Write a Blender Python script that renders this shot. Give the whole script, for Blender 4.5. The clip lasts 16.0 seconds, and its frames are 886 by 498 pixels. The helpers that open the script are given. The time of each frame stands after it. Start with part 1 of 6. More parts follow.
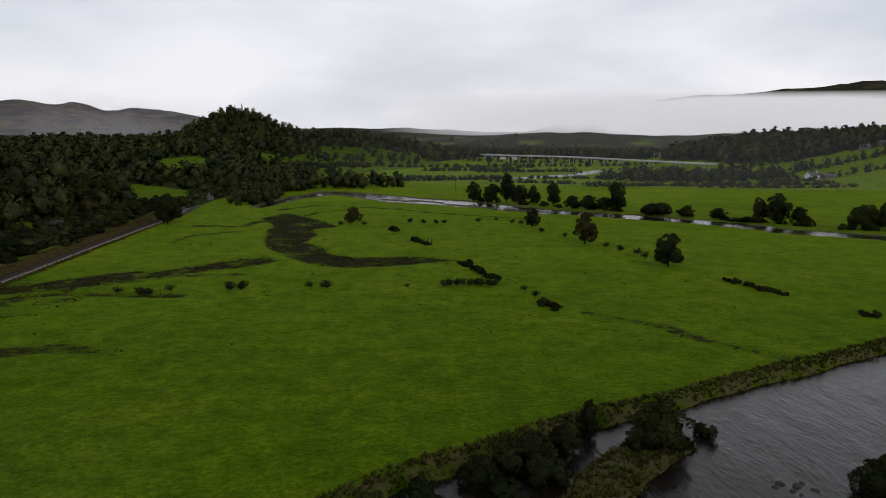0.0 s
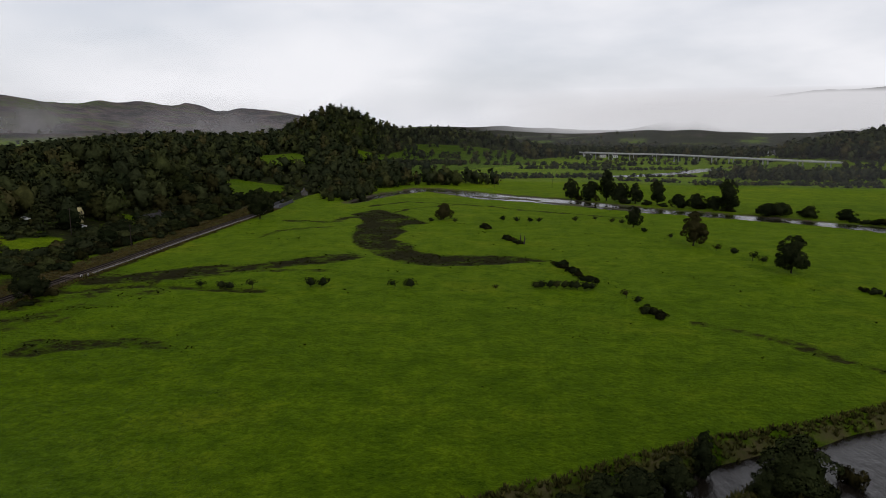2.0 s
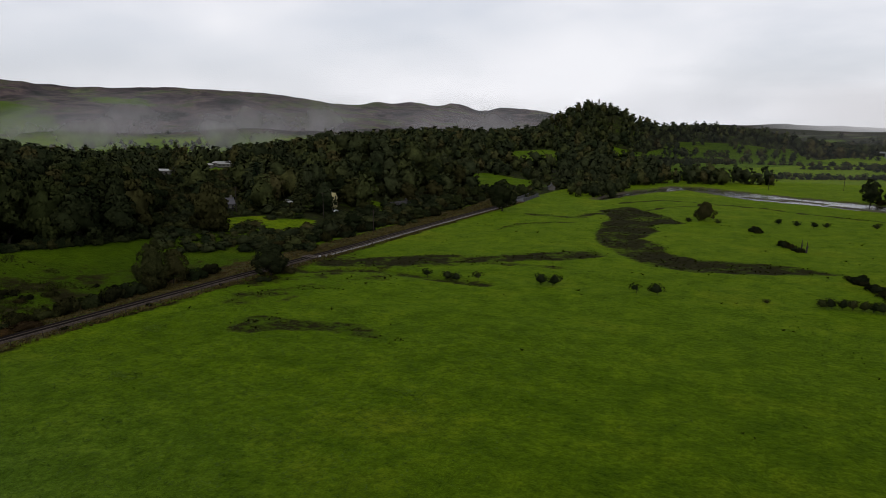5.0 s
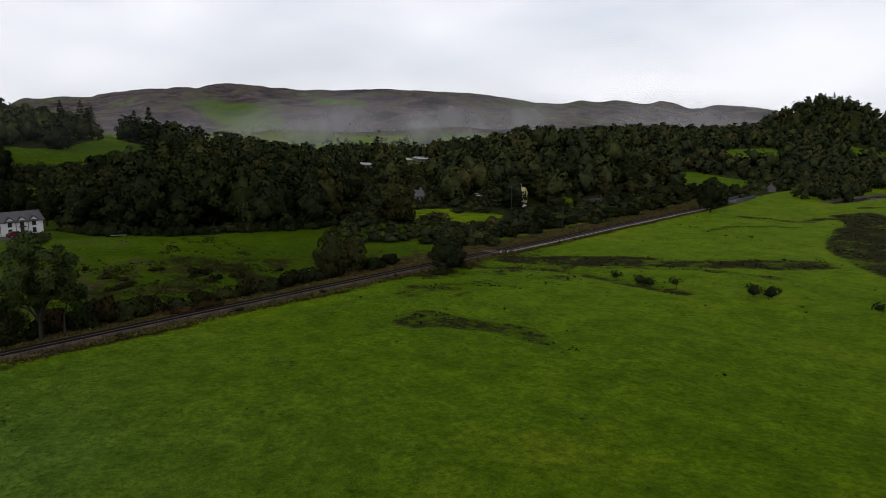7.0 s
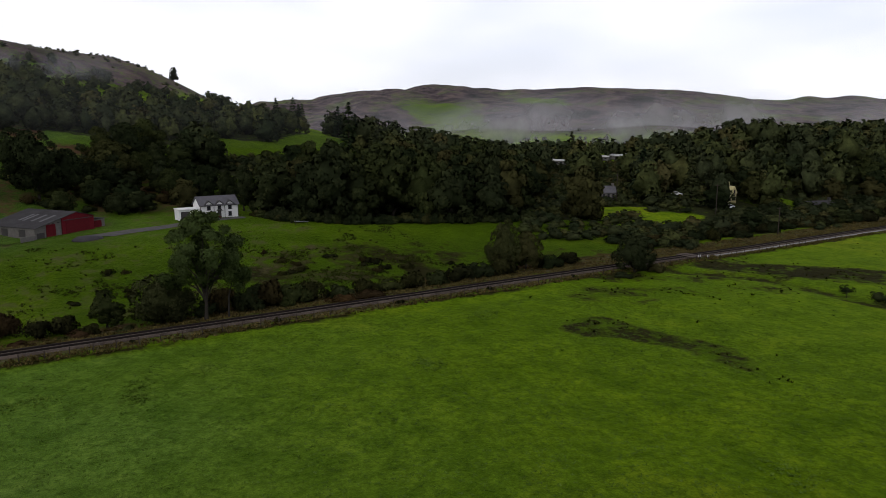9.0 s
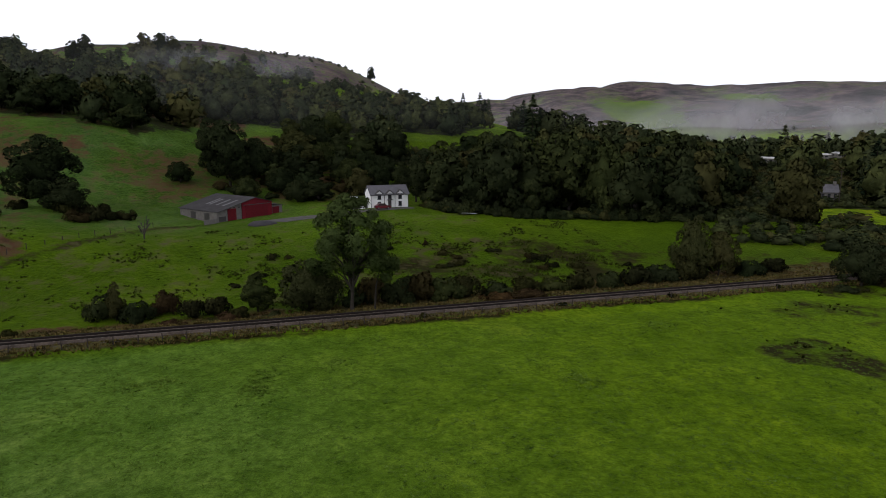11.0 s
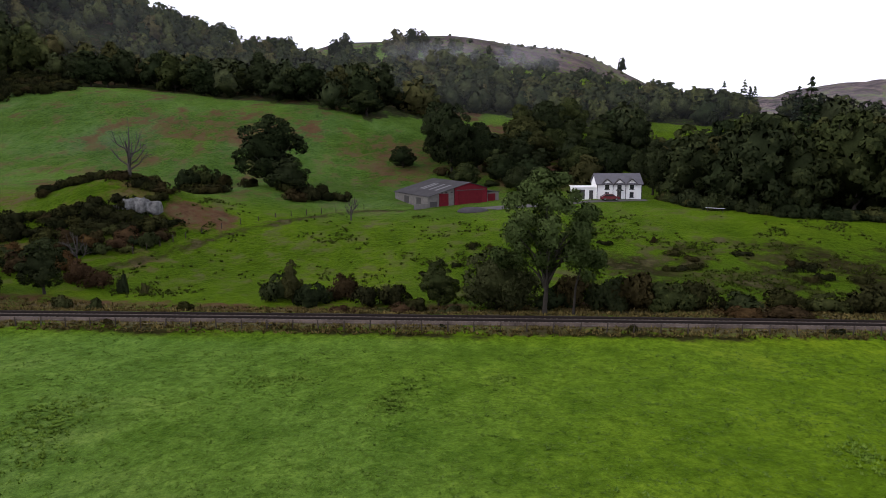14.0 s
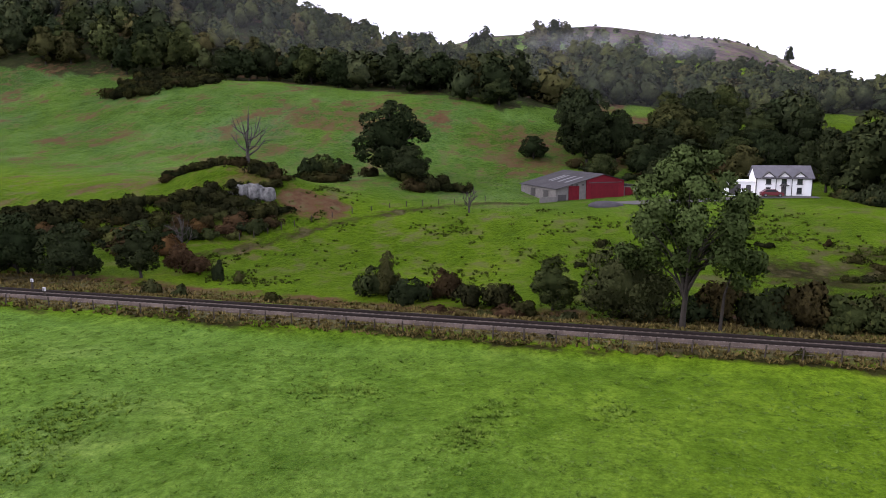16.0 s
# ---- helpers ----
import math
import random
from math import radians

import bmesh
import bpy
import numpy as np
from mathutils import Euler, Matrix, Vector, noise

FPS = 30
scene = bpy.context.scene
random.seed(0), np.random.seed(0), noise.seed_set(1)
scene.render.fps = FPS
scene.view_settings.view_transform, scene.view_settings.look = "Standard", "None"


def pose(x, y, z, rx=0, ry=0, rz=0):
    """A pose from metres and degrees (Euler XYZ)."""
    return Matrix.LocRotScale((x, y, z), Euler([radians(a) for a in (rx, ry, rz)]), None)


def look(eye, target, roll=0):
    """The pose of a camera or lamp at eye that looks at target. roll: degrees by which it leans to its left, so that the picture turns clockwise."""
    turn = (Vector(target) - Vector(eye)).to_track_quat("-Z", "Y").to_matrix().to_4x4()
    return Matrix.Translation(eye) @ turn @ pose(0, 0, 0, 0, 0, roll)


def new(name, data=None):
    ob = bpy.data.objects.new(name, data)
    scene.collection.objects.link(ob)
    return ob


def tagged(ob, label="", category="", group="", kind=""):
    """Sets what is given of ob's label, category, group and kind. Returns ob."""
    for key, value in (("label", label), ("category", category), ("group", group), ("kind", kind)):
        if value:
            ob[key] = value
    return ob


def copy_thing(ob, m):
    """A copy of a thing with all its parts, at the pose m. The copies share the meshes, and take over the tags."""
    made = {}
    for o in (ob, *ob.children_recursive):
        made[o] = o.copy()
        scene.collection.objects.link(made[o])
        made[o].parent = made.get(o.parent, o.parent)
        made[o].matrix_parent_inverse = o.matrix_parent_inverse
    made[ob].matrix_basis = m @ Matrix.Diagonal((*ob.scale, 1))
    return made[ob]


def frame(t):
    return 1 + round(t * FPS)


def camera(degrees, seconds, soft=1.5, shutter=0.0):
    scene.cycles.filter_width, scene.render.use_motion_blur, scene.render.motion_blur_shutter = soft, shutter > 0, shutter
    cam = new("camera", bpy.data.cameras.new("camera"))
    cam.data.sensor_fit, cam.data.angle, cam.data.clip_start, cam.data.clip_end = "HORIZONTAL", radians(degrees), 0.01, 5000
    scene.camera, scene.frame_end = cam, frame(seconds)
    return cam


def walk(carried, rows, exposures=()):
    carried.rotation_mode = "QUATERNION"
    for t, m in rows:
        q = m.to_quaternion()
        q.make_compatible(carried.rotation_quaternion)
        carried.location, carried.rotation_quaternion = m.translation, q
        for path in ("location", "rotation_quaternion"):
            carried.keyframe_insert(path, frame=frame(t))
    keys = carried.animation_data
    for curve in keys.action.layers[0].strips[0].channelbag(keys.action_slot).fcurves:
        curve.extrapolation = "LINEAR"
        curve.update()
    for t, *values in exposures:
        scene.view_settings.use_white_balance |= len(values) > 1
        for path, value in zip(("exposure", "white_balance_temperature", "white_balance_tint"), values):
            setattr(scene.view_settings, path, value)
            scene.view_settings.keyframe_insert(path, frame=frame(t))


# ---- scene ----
cam = camera(64.63, 16.0, soft=0.9)
PATH = [
    (0, -0.00, 0.01, 44.00, -0.11, -9.64, 0.40),
    (0.5, 0.30, 3.41, 43.28, 1.69, -9.67, 0.40),
    (1, 0.62, 6.83, 42.63, 3.70, -9.68, 0.31),
    (1.5, 0.86, 10.22, 42.01, 5.60, -9.70, 0.24),
    (2, 0.97, 13.67, 41.37, 7.81, -9.73, 0.18),
    (2.5, 0.93, 17.08, 40.63, 10.48, -9.74, 0.16),
    (3, 0.74, 20.56, 39.82, 13.78, -9.75, 0.19),
    (5.5, -2.20, 37.41, 35.71, 32.55, -9.75, 0.10),
    (6, -3.37, 40.74, 34.87, 36.74, -9.75, 0.09),
    (6.5, -4.63, 43.97, 34.13, 40.61, -9.77, 0.06),
    (7, -6.14, 47.11, 33.34, 44.74, -9.77, 0.05),
    (7.5, -7.74, 50.12, 32.57, 48.67, -9.78, 0.03),
    (8, -9.62, 53.03, 31.82, 52.82, -9.79, 0.03),
    (8.5, -11.49, 55.83, 31.05, 56.76, -9.79, 0.00),
    (9, -13.66, 58.40, 30.19, 60.84, -9.76, -0.02),
    (9.5, -15.86, 60.85, 29.39, 64.67, -9.74, -0.06),
    (10, -18.37, 63.23, 28.57, 68.77, -9.75, -0.13),
    (12.5, -32.99, 72.21, 24.59, 86.65, -9.66, -0.13),
    (13, -36.26, 73.47, 23.75, 90.00, -9.65, -0.13),
    (13.5, -39.40, 74.44, 23.02, 93.15, -9.63, -0.14),
    (14, -42.73, 75.29, 22.24, 96.51, -9.63, -0.15),
    (14.5, -45.99, 75.91, 21.48, 99.66, -9.61, -0.20),
    (15, -49.34, 76.33, 20.73, 102.96, -9.59, -0.18),
    (15.5, -52.68, 76.54, 19.97, 105.89, -9.57, -0.20),
    (16, -56.15, 76.58, 19.21, 108.12, -9.58, -0.15),
]
# seconds, place, turn to the left, tilt, roll
walk(cam, [(t, pose(x, y, z, 90 + tilt, 0, yaw) @ pose(0, 0, 0, 0, 0, roll)) for t, x, y, z, yaw, tilt, roll in PATH],
     [(0, 0.0, 6500, 10), (3, 0.0, 6500, 10), (6, 0.05, 6450, 10), (9, 0.36, 6350, 12), (12.5, 0.92, 6250, 14), (14.5, 1.47, 6100, 20), (16, 1.90, 6050, 24)])

# ---- world ----
world = bpy.data.worlds.new("overcast")
scene.world = world
world.use_nodes = True
wn = world.node_tree.nodes
wl = world.node_tree.links
SUN_UP, SUN_TURN = radians(38), radians(150)
sky = wn.new("ShaderNodeTexSky")
sky.sky_type = "NISHITA"
sky.sun_disc = False
sky.sun_elevation, sky.sun_rotation = SUN_UP, SUN_TURN
sky.air_density, sky.dust_density = 1.0, 3.0
dim = wn.new("ShaderNodeMixRGB")
dim.blend_type = "MULTIPLY"
dim.inputs[0].default_value = 1.0
dim.inputs[2].default_value = (0.11, 0.11, 0.11, 1)
wl.new(sky.outputs[0], dim.inputs[1])
coord = wn.new("ShaderNodeTexCoord")
stretch = wn.new("ShaderNodeMapping")
stretch.inputs["Scale"].default_value = (1.0, 1.0, 3.2)
wl.new(coord.outputs["Generated"], stretch.inputs[0])
billow = wn.new("ShaderNodeTexNoise")
billow.inputs["Scale"].default_value = 2.6
billow.inputs["Detail"].default_value = 5.0
billow.inputs["Roughness"].default_value = 0.5
wl.new(stretch.outputs[0], billow.inputs["Vector"])
cloud = wn.new("ShaderNodeValToRGB")
cloud.color_ramp.elements[0].position = 0.3
cloud.color_ramp.elements[0].color = (0.72, 0.735, 0.80, 1)
cloud.color_ramp.elements[1].position = 0.62
cloud.color_ramp.elements[1].color = (0.91, 0.91, 0.95, 1)
wl.new(billow.outputs[0], cloud.inputs[0])
thin = wn.new("ShaderNodeValToRGB")
thin.color_ramp.elements[0].position = 0.35
thin.color_ramp.elements[0].color = (0.80, 0.80, 0.80, 1)
thin.color_ramp.elements[1].position = 0.6
thin.color_ramp.elements[1].color = (0.97, 0.97, 0.97, 1)
wl.new(billow.outputs[0], thin.inputs[0])
veil = wn.new("ShaderNodeMixRGB")
wl.new(thin.outputs[0], veil.inputs[0])
wl.new(dim.outputs[0], veil.inputs[1])
wl.new(cloud.outputs[0], veil.inputs[2])
up = wn.new("ShaderNodeSeparateXYZ")
wl.new(coord.outputs["Generated"], up.inputs[0])
deck = wn.new("ShaderNodeValToRGB")
deck.color_ramp.interpolation = "EASE"
deck.color_ramp.elements[0].position = 0.12
deck.color_ramp.elements[0].color = (1, 1, 1, 1)
deck.color_ramp.elements[1].position = 0.75
deck.color_ramp.elements[1].color = (0.46, 0.46, 0.47, 1)
wl.new(up.outputs[2], deck.inputs[0])
heavy = wn.new("ShaderNodeMixRGB")
heavy.blend_type = "MULTIPLY"
heavy.inputs[0].default_value = 1.0
wl.new(veil.outputs[0], heavy.inputs[1])
wl.new(deck.outputs[0], heavy.inputs[2])
wl.new(heavy.outputs[0], wn["Background"].inputs[0])
wn["Background"].inputs[1].default_value = 1.0

sun_lamp = bpy.data.lights.new("sun", "SUN")
sun_lamp.energy, sun_lamp.angle, sun_lamp.color = 0.5, radians(40), (1.0, 0.96, 0.9)
sun = new("sun", sun_lamp)
sun.matrix_world = look((0, 0, 900), (-900 * math.cos(SUN_UP) * math.sin(SUN_TURN), -900 * math.cos(SUN_UP) * math.cos(SUN_TURN), 900 - 900 * math.sin(SUN_UP)))

# ---- materials ----


def mat(name, rough=0.8, metal=0.0):
    m = bpy.data.materials.new(name)
    m.use_nodes = True
    b = m.node_tree.nodes["Principled BSDF"]
    b.inputs["Roughness"].default_value, b.inputs["Metallic"].default_value = rough, metal
    return m, m.node_tree.nodes, m.node_tree.links, b


def noise_tex(n, l, scale, detail=4.0, rough=0.55, vector=None):
    t = n.new("ShaderNodeTexNoise")
    t.inputs["Scale"].default_value, t.inputs["Detail"].default_value, t.inputs["Roughness"].default_value = scale, detail, rough
    if vector is None:
        g = n.new("ShaderNodeNewGeometry")
        vector = g.outputs["Position"]
    l.new(vector, t.inputs["Vector"])
    return t.outputs[0]


def ramp(n, l, fac, stops):
    r = n.new("ShaderNodeValToRGB")
    e = r.color_ramp.elements
    while len(e) < len(stops):
        e.new(0.5)
    for k, (p, c) in enumerate(stops):
        e[k].position, e[k].color = p, (*c, 1) if len(c) == 3 else c
    l.new(fac, r.inputs[0])
    return r.outputs[0]


def mix(n, l, fac, a, b, mode="MIX"):
    m = n.new("ShaderNodeMixRGB")
    m.blend_type = mode
    for k, v in enumerate((fac, a, b)):
        if isinstance(v, (int, float)):
            m.inputs[k].default_value = v
        elif isinstance(v, tuple):
            m.inputs[k].default_value = (*v, 1)
        else:
            l.new(v, m.inputs[k])
    return m.outputs[0]


def maths(n, l, op, a, b=0.0):
    m = n.new("ShaderNodeMath")
    m.operation = op
    for k, v in enumerate((a, b)):
        if isinstance(v, (int, float)):
            m.inputs[k].default_value = v
        else:
            l.new(v, m.inputs[k])
    return m.outputs[0]


def bump(n, l, b, height, strength, distance):
    k = n.new("ShaderNodeBump")
    k.inputs["Strength"].default_value, k.inputs["Distance"].default_value = strength, distance
    l.new(height, k.inputs["Height"])
    l.new(k.outputs[0], b.inputs["Normal"])


def plain(name, colour, rough=0.8, metal=0.0, vary=0.25, scale=1.5, grain=12.0, bump_by=0.02):
    """A surface with stains and grain at two scales."""
    m, n, l, b = mat(name, rough, metal)
    if rough >= 0.8:
        b.inputs["Specular IOR Level"].default_value = 0.12
    dark = tuple(c * (1 - vary) for c in colour)
    light = tuple(min(1, c * (1 + vary * 0.6)) for c in colour)
    c = ramp(n, l, noise_tex(n, l, scale), ((0.3, dark), (0.7, light)))
    fine = noise_tex(n, l, grain, 3)
    c = mix(n, l, 0.3, c, ramp(n, l, fine, ((0.3, dark), (0.7, light))))
    l.new(c, b.inputs["Base Color"])
    if bump_by:
        bump(n, l, b, fine, 0.5, bump_by)
    return m


def leafy(name, dark, mid, light, autumn, tinted=False):
    m, n, l, b = mat(name, 0.75)
    b.inputs["Specular IOR Level"].default_value = 0.0
    g = n.new("ShaderNodeNewGeometry")
    if tinted:
        a = n.new("ShaderNodeAttribute")
        a.attribute_name = "tint"
        who = a.outputs["Fac"]
    else:
        o = n.new("ShaderNodeObjectInfo")
        who = o.outputs["Random"]
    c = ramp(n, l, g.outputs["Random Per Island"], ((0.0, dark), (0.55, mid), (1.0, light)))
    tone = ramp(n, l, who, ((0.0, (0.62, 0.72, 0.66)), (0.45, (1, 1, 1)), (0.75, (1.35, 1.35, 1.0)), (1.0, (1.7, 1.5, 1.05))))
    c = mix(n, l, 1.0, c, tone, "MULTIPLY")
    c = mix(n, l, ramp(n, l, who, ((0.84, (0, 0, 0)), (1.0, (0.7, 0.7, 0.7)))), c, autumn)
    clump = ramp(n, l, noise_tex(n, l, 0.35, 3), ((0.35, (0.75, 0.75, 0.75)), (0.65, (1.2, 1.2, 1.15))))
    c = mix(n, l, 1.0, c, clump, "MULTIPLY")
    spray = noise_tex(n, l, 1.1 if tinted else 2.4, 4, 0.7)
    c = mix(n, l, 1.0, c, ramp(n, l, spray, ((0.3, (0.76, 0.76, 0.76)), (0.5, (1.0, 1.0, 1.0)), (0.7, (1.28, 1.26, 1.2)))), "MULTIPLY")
    l.new(c, b.inputs["Base Color"])
    bump(n, l, b, spray, 0.4, 0.4 if tinted else 0.15)
    return m


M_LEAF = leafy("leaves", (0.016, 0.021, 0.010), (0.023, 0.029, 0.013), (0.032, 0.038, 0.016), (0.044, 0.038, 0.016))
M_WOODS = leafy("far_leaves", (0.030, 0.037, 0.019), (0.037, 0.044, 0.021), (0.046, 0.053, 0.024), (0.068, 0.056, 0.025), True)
M_ASH = leafy("ash_leaves", (0.046, 0.062, 0.019), (0.060, 0.078, 0.025), (0.080, 0.100, 0.035), (0.09, 0.11, 0.03))
M_CONIFER = leafy("needles", (0.010, 0.016, 0.010), (0.018, 0.027, 0.014), (0.028, 0.038, 0.019), (0.045, 0.045, 0.02))
M_GORSE = leafy("gorse", (0.010, 0.011, 0.005), (0.017, 0.018, 0.008), (0.026, 0.026, 0.011), (0.030, 0.021, 0.011))
M_SCRUB = leafy("scrub", (0.011, 0.012, 0.006), (0.019, 0.020, 0.009), (0.032, 0.031, 0.013), (0.042, 0.026, 0.015))
M_RUSSET = leafy("russet_leaves", (0.026, 0.016, 0.009), (0.044, 0.027, 0.014), (0.062, 0.038, 0.020), (0.06, 0.035, 0.016))
M_OLIVE = leafy("olive_leaves", (0.026, 0.029, 0.011), (0.036, 0.040, 0.016), (0.050, 0.054, 0.022), (0.06, 0.055, 0.022))
M_RUSH = leafy("rush_blades", (0.009, 0.011, 0.002), (0.014, 0.017, 0.003), (0.022, 0.026, 0.005), (0.028, 0.024, 0.007))
M_FIELDRUSH = leafy("field_rush_blades", (0.018, 0.026, 0.006), (0.028, 0.039, 0.010), (0.044, 0.056, 0.016), (0.05, 0.046, 0.016))
M_TUSSOCK = leafy("tussock_blades", (0.040, 0.074, 0.012), (0.056, 0.098, 0.016), (0.076, 0.12, 0.026), (0.08, 0.11, 0.03))
M_GRASS = leafy("grass_blades", (0.052, 0.094, 0.010), (0.076, 0.124, 0.017), (0.112, 0.162, 0.034), (0.12, 0.14, 0.04))
M_VERGE = leafy("verge_blades", (0.030, 0.024, 0.011), (0.056, 0.045, 0.020), (0.098, 0.076, 0.037), (0.060, 0.034, 0.017))
M_BANK = leafy("bank_blades", (0.020, 0.022, 0.008), (0.036, 0.037, 0.013), (0.060, 0.054, 0.022), (0.05, 0.034, 0.016))
M_BARK = plain("bark", (0.028, 0.024, 0.019), 0.9, vary=0.4, scale=1.2, grain=9)
M_DEADWOOD = plain("bare_wood", (0.048, 0.042, 0.037), 0.9, vary=0.3)


def ground_material():
    m, n, l, b = mat("pasture", 0.9)
    b.inputs["Specular IOR Level"].default_value = 0.02
    b.inputs["Sheen Weight"].default_value, b.inputs["Sheen Roughness"].default_value = 0.12, 0.4
    b.inputs["Sheen Tint"].default_value = (0.6, 1.0, 0.03, 1)
    one = n.new("ShaderNodeAttribute")
    one.attribute_name = "cover"
    two = n.new("ShaderNodeAttribute")
    two.attribute_name = "land"
    s1, s2 = n.new("ShaderNodeSeparateColor"), n.new("ShaderNodeSeparateColor")
    l.new(one.outputs["Color"], s1.inputs[0])
    l.new(two.outputs["Color"], s2.inputs[0])
    rush, bracken, verge = s1.outputs[0], s1.outputs[1], s1.outputs[2]
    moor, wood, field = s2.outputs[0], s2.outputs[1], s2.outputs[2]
    blue_tint, mud = one.outputs["Alpha"], two.outputs["Alpha"]
    big, mid, fine = noise_tex(n, l, 0.035, 5), noise_tex(n, l, 0.35, 5, 0.65), noise_tex(n, l, 3.4, 6, 0.8)
    wisp = noise_tex(n, l, 0.14, 6, 0.68)
    grass = ramp(n, l, big, ((0.3, (0.044, 0.082, 0.0012)), (0.55, (0.058, 0.102, 0.0020)), (0.75, (0.082, 0.113, 0.0040))))
    tone = ramp(n, l, field, ((0.0, (0.38, 0.42, 0.80)), (0.5, (1, 1, 1)), (1.0, (1.6, 1.4, 1.4))))
    grass = mix(n, l, 1.0, grass, tone, "MULTIPLY")
    grass = mix(n, l, 0.7, grass, ramp(n, l, mid, ((0.28, (0.42, 0.50, 0.45)), (0.5, (1, 1, 1)), (0.72, (1.5, 1.38, 1.4)))), "MULTIPLY")
    grass = mix(n, l, 0.9, grass, ramp(n, l, wisp, ((0.34, (0.62, 0.70, 0.65)), (0.5, (1, 1, 1)), (0.66, (1.3, 1.2, 1.2)))), "MULTIPLY")
    # masked grass gets ten times the blue
    grass = mix(n, l, blue_tint, grass, mix(n, l, 1.0, grass, (0.98, 1.08, 10.0), "MULTIPLY"))
    clod = noise_tex(n, l, 1.1, 4, 0.6)
    grass = mix(n, l, 0.6, grass, ramp(n, l, clod, ((0.34, (0.42, 0.50, 0.42)), (0.5, (1, 1, 1)), (0.66, (1.45, 1.34, 1.45)))), "MULTIPLY")
    grass = mix(n, l, 0.85, grass, ramp(n, l, fine, ((0.30, (0.40, 0.44, 0.40)), (0.5, (1, 1, 1)), (0.66, (1.6, 1.5, 1.6)))), "MULTIPLY")

    def ragged(mask, low=0.34, high=0.74):
        blur = maths(n, l, "ADD", maths(n, l, "MULTIPLY", maths(n, l, "SUBTRACT", wisp, 0.5), 1.7), maths(n, l, "MULTIPLY", maths(n, l, "SUBTRACT", mid, 0.5), 1.5))
        s = maths(n, l, "ADD", mask, maths(n, l, "MULTIPLY", blur, maths(n, l, "MINIMUM", maths(n, l, "MULTIPLY", mask, 3.0), 1.0)))
        return ramp(n, l, s, ((low, (0, 0, 0)), (high, (1, 1, 1))))

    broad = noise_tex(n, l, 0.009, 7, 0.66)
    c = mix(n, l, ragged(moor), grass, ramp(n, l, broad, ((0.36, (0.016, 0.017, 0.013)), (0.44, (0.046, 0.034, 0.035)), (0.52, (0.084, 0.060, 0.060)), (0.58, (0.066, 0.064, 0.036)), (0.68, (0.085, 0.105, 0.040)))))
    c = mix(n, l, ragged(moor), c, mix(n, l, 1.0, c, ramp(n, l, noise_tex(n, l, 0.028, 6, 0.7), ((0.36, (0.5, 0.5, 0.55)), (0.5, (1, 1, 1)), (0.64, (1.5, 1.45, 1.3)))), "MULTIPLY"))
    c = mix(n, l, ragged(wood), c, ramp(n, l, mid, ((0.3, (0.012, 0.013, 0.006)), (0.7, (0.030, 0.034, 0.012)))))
    c = mix(n, l, ragged(bracken), c, ramp(n, l, mid, ((0.3, (0.036, 0.022, 0.012)), (0.5, (0.075, 0.038, 0.020)), (0.62, (0.075, 0.050, 0.022)), (0.75, (0.062, 0.066, 0.020)))))
    c = mix(n, l, ragged(rush), c, ramp(n, l, mid, ((0.3, (0.011, 0.010, 0.003)), (0.55, (0.020, 0.019, 0.005)), (0.72, (0.037, 0.039, 0.009)))))
    c = mix(n, l, ragged(verge), c, ramp(n, l, mid, ((0.3, (0.026, 0.025, 0.010)), (0.5, (0.078, 0.064, 0.031)), (0.72, (0.058, 0.068, 0.019)))))
    c = mix(n, l, mud, c, ramp(n, l, mid, ((0.3, (0.045, 0.036, 0.031)), (0.55, (0.085, 0.070, 0.060)), (0.75, (0.12, 0.105, 0.092)))))
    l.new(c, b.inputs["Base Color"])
    bare = maths(n, l, "MAXIMUM", maths(n, l, "MAXIMUM", ragged(moor), ragged(wood)), maths(n, l, "MAXIMUM", maths(n, l, "MAXIMUM", ragged(rush), ragged(verge)), ragged(bracken)))
    l.new(maths(n, l, "MULTIPLY", maths(n, l, "SUBTRACT", 1.0, bare), 0.12), b.inputs["Sheen Weight"])
    bump(n, l, b, maths(n, l, "ADD", fine, maths(n, l, "MULTIPLY", clod, 2.5)), 0.9, 0.14)
    return m


def water_material():
    m, n, l, b = mat("river_water", 0.06)
    b.inputs["Base Color"].default_value = (0.010, 0.008, 0.006, 1)
    b.inputs["IOR"].default_value = 1.33
    g = n.new("ShaderNodeNewGeometry")
    mp = n.new("ShaderNodeMapping")
    mp.inputs["Rotation"].default_value = (0, 0, radians(-32))
    mp.inputs["Scale"].default_value = (0.9, 0.35, 1.0)
    l.new(g.outputs["Position"], mp.inputs[0])
    h = maths(n, l, "ADD", noise_tex(n, l, 1.6, 5, 0.6, mp.outputs[0]), maths(n, l, "MULTIPLY", noise_tex(n, l, 0.25, 3, 0.5, mp.outputs[0]), 2.0))
    bump(n, l, b, h, 0.7, 0.2)
    return m


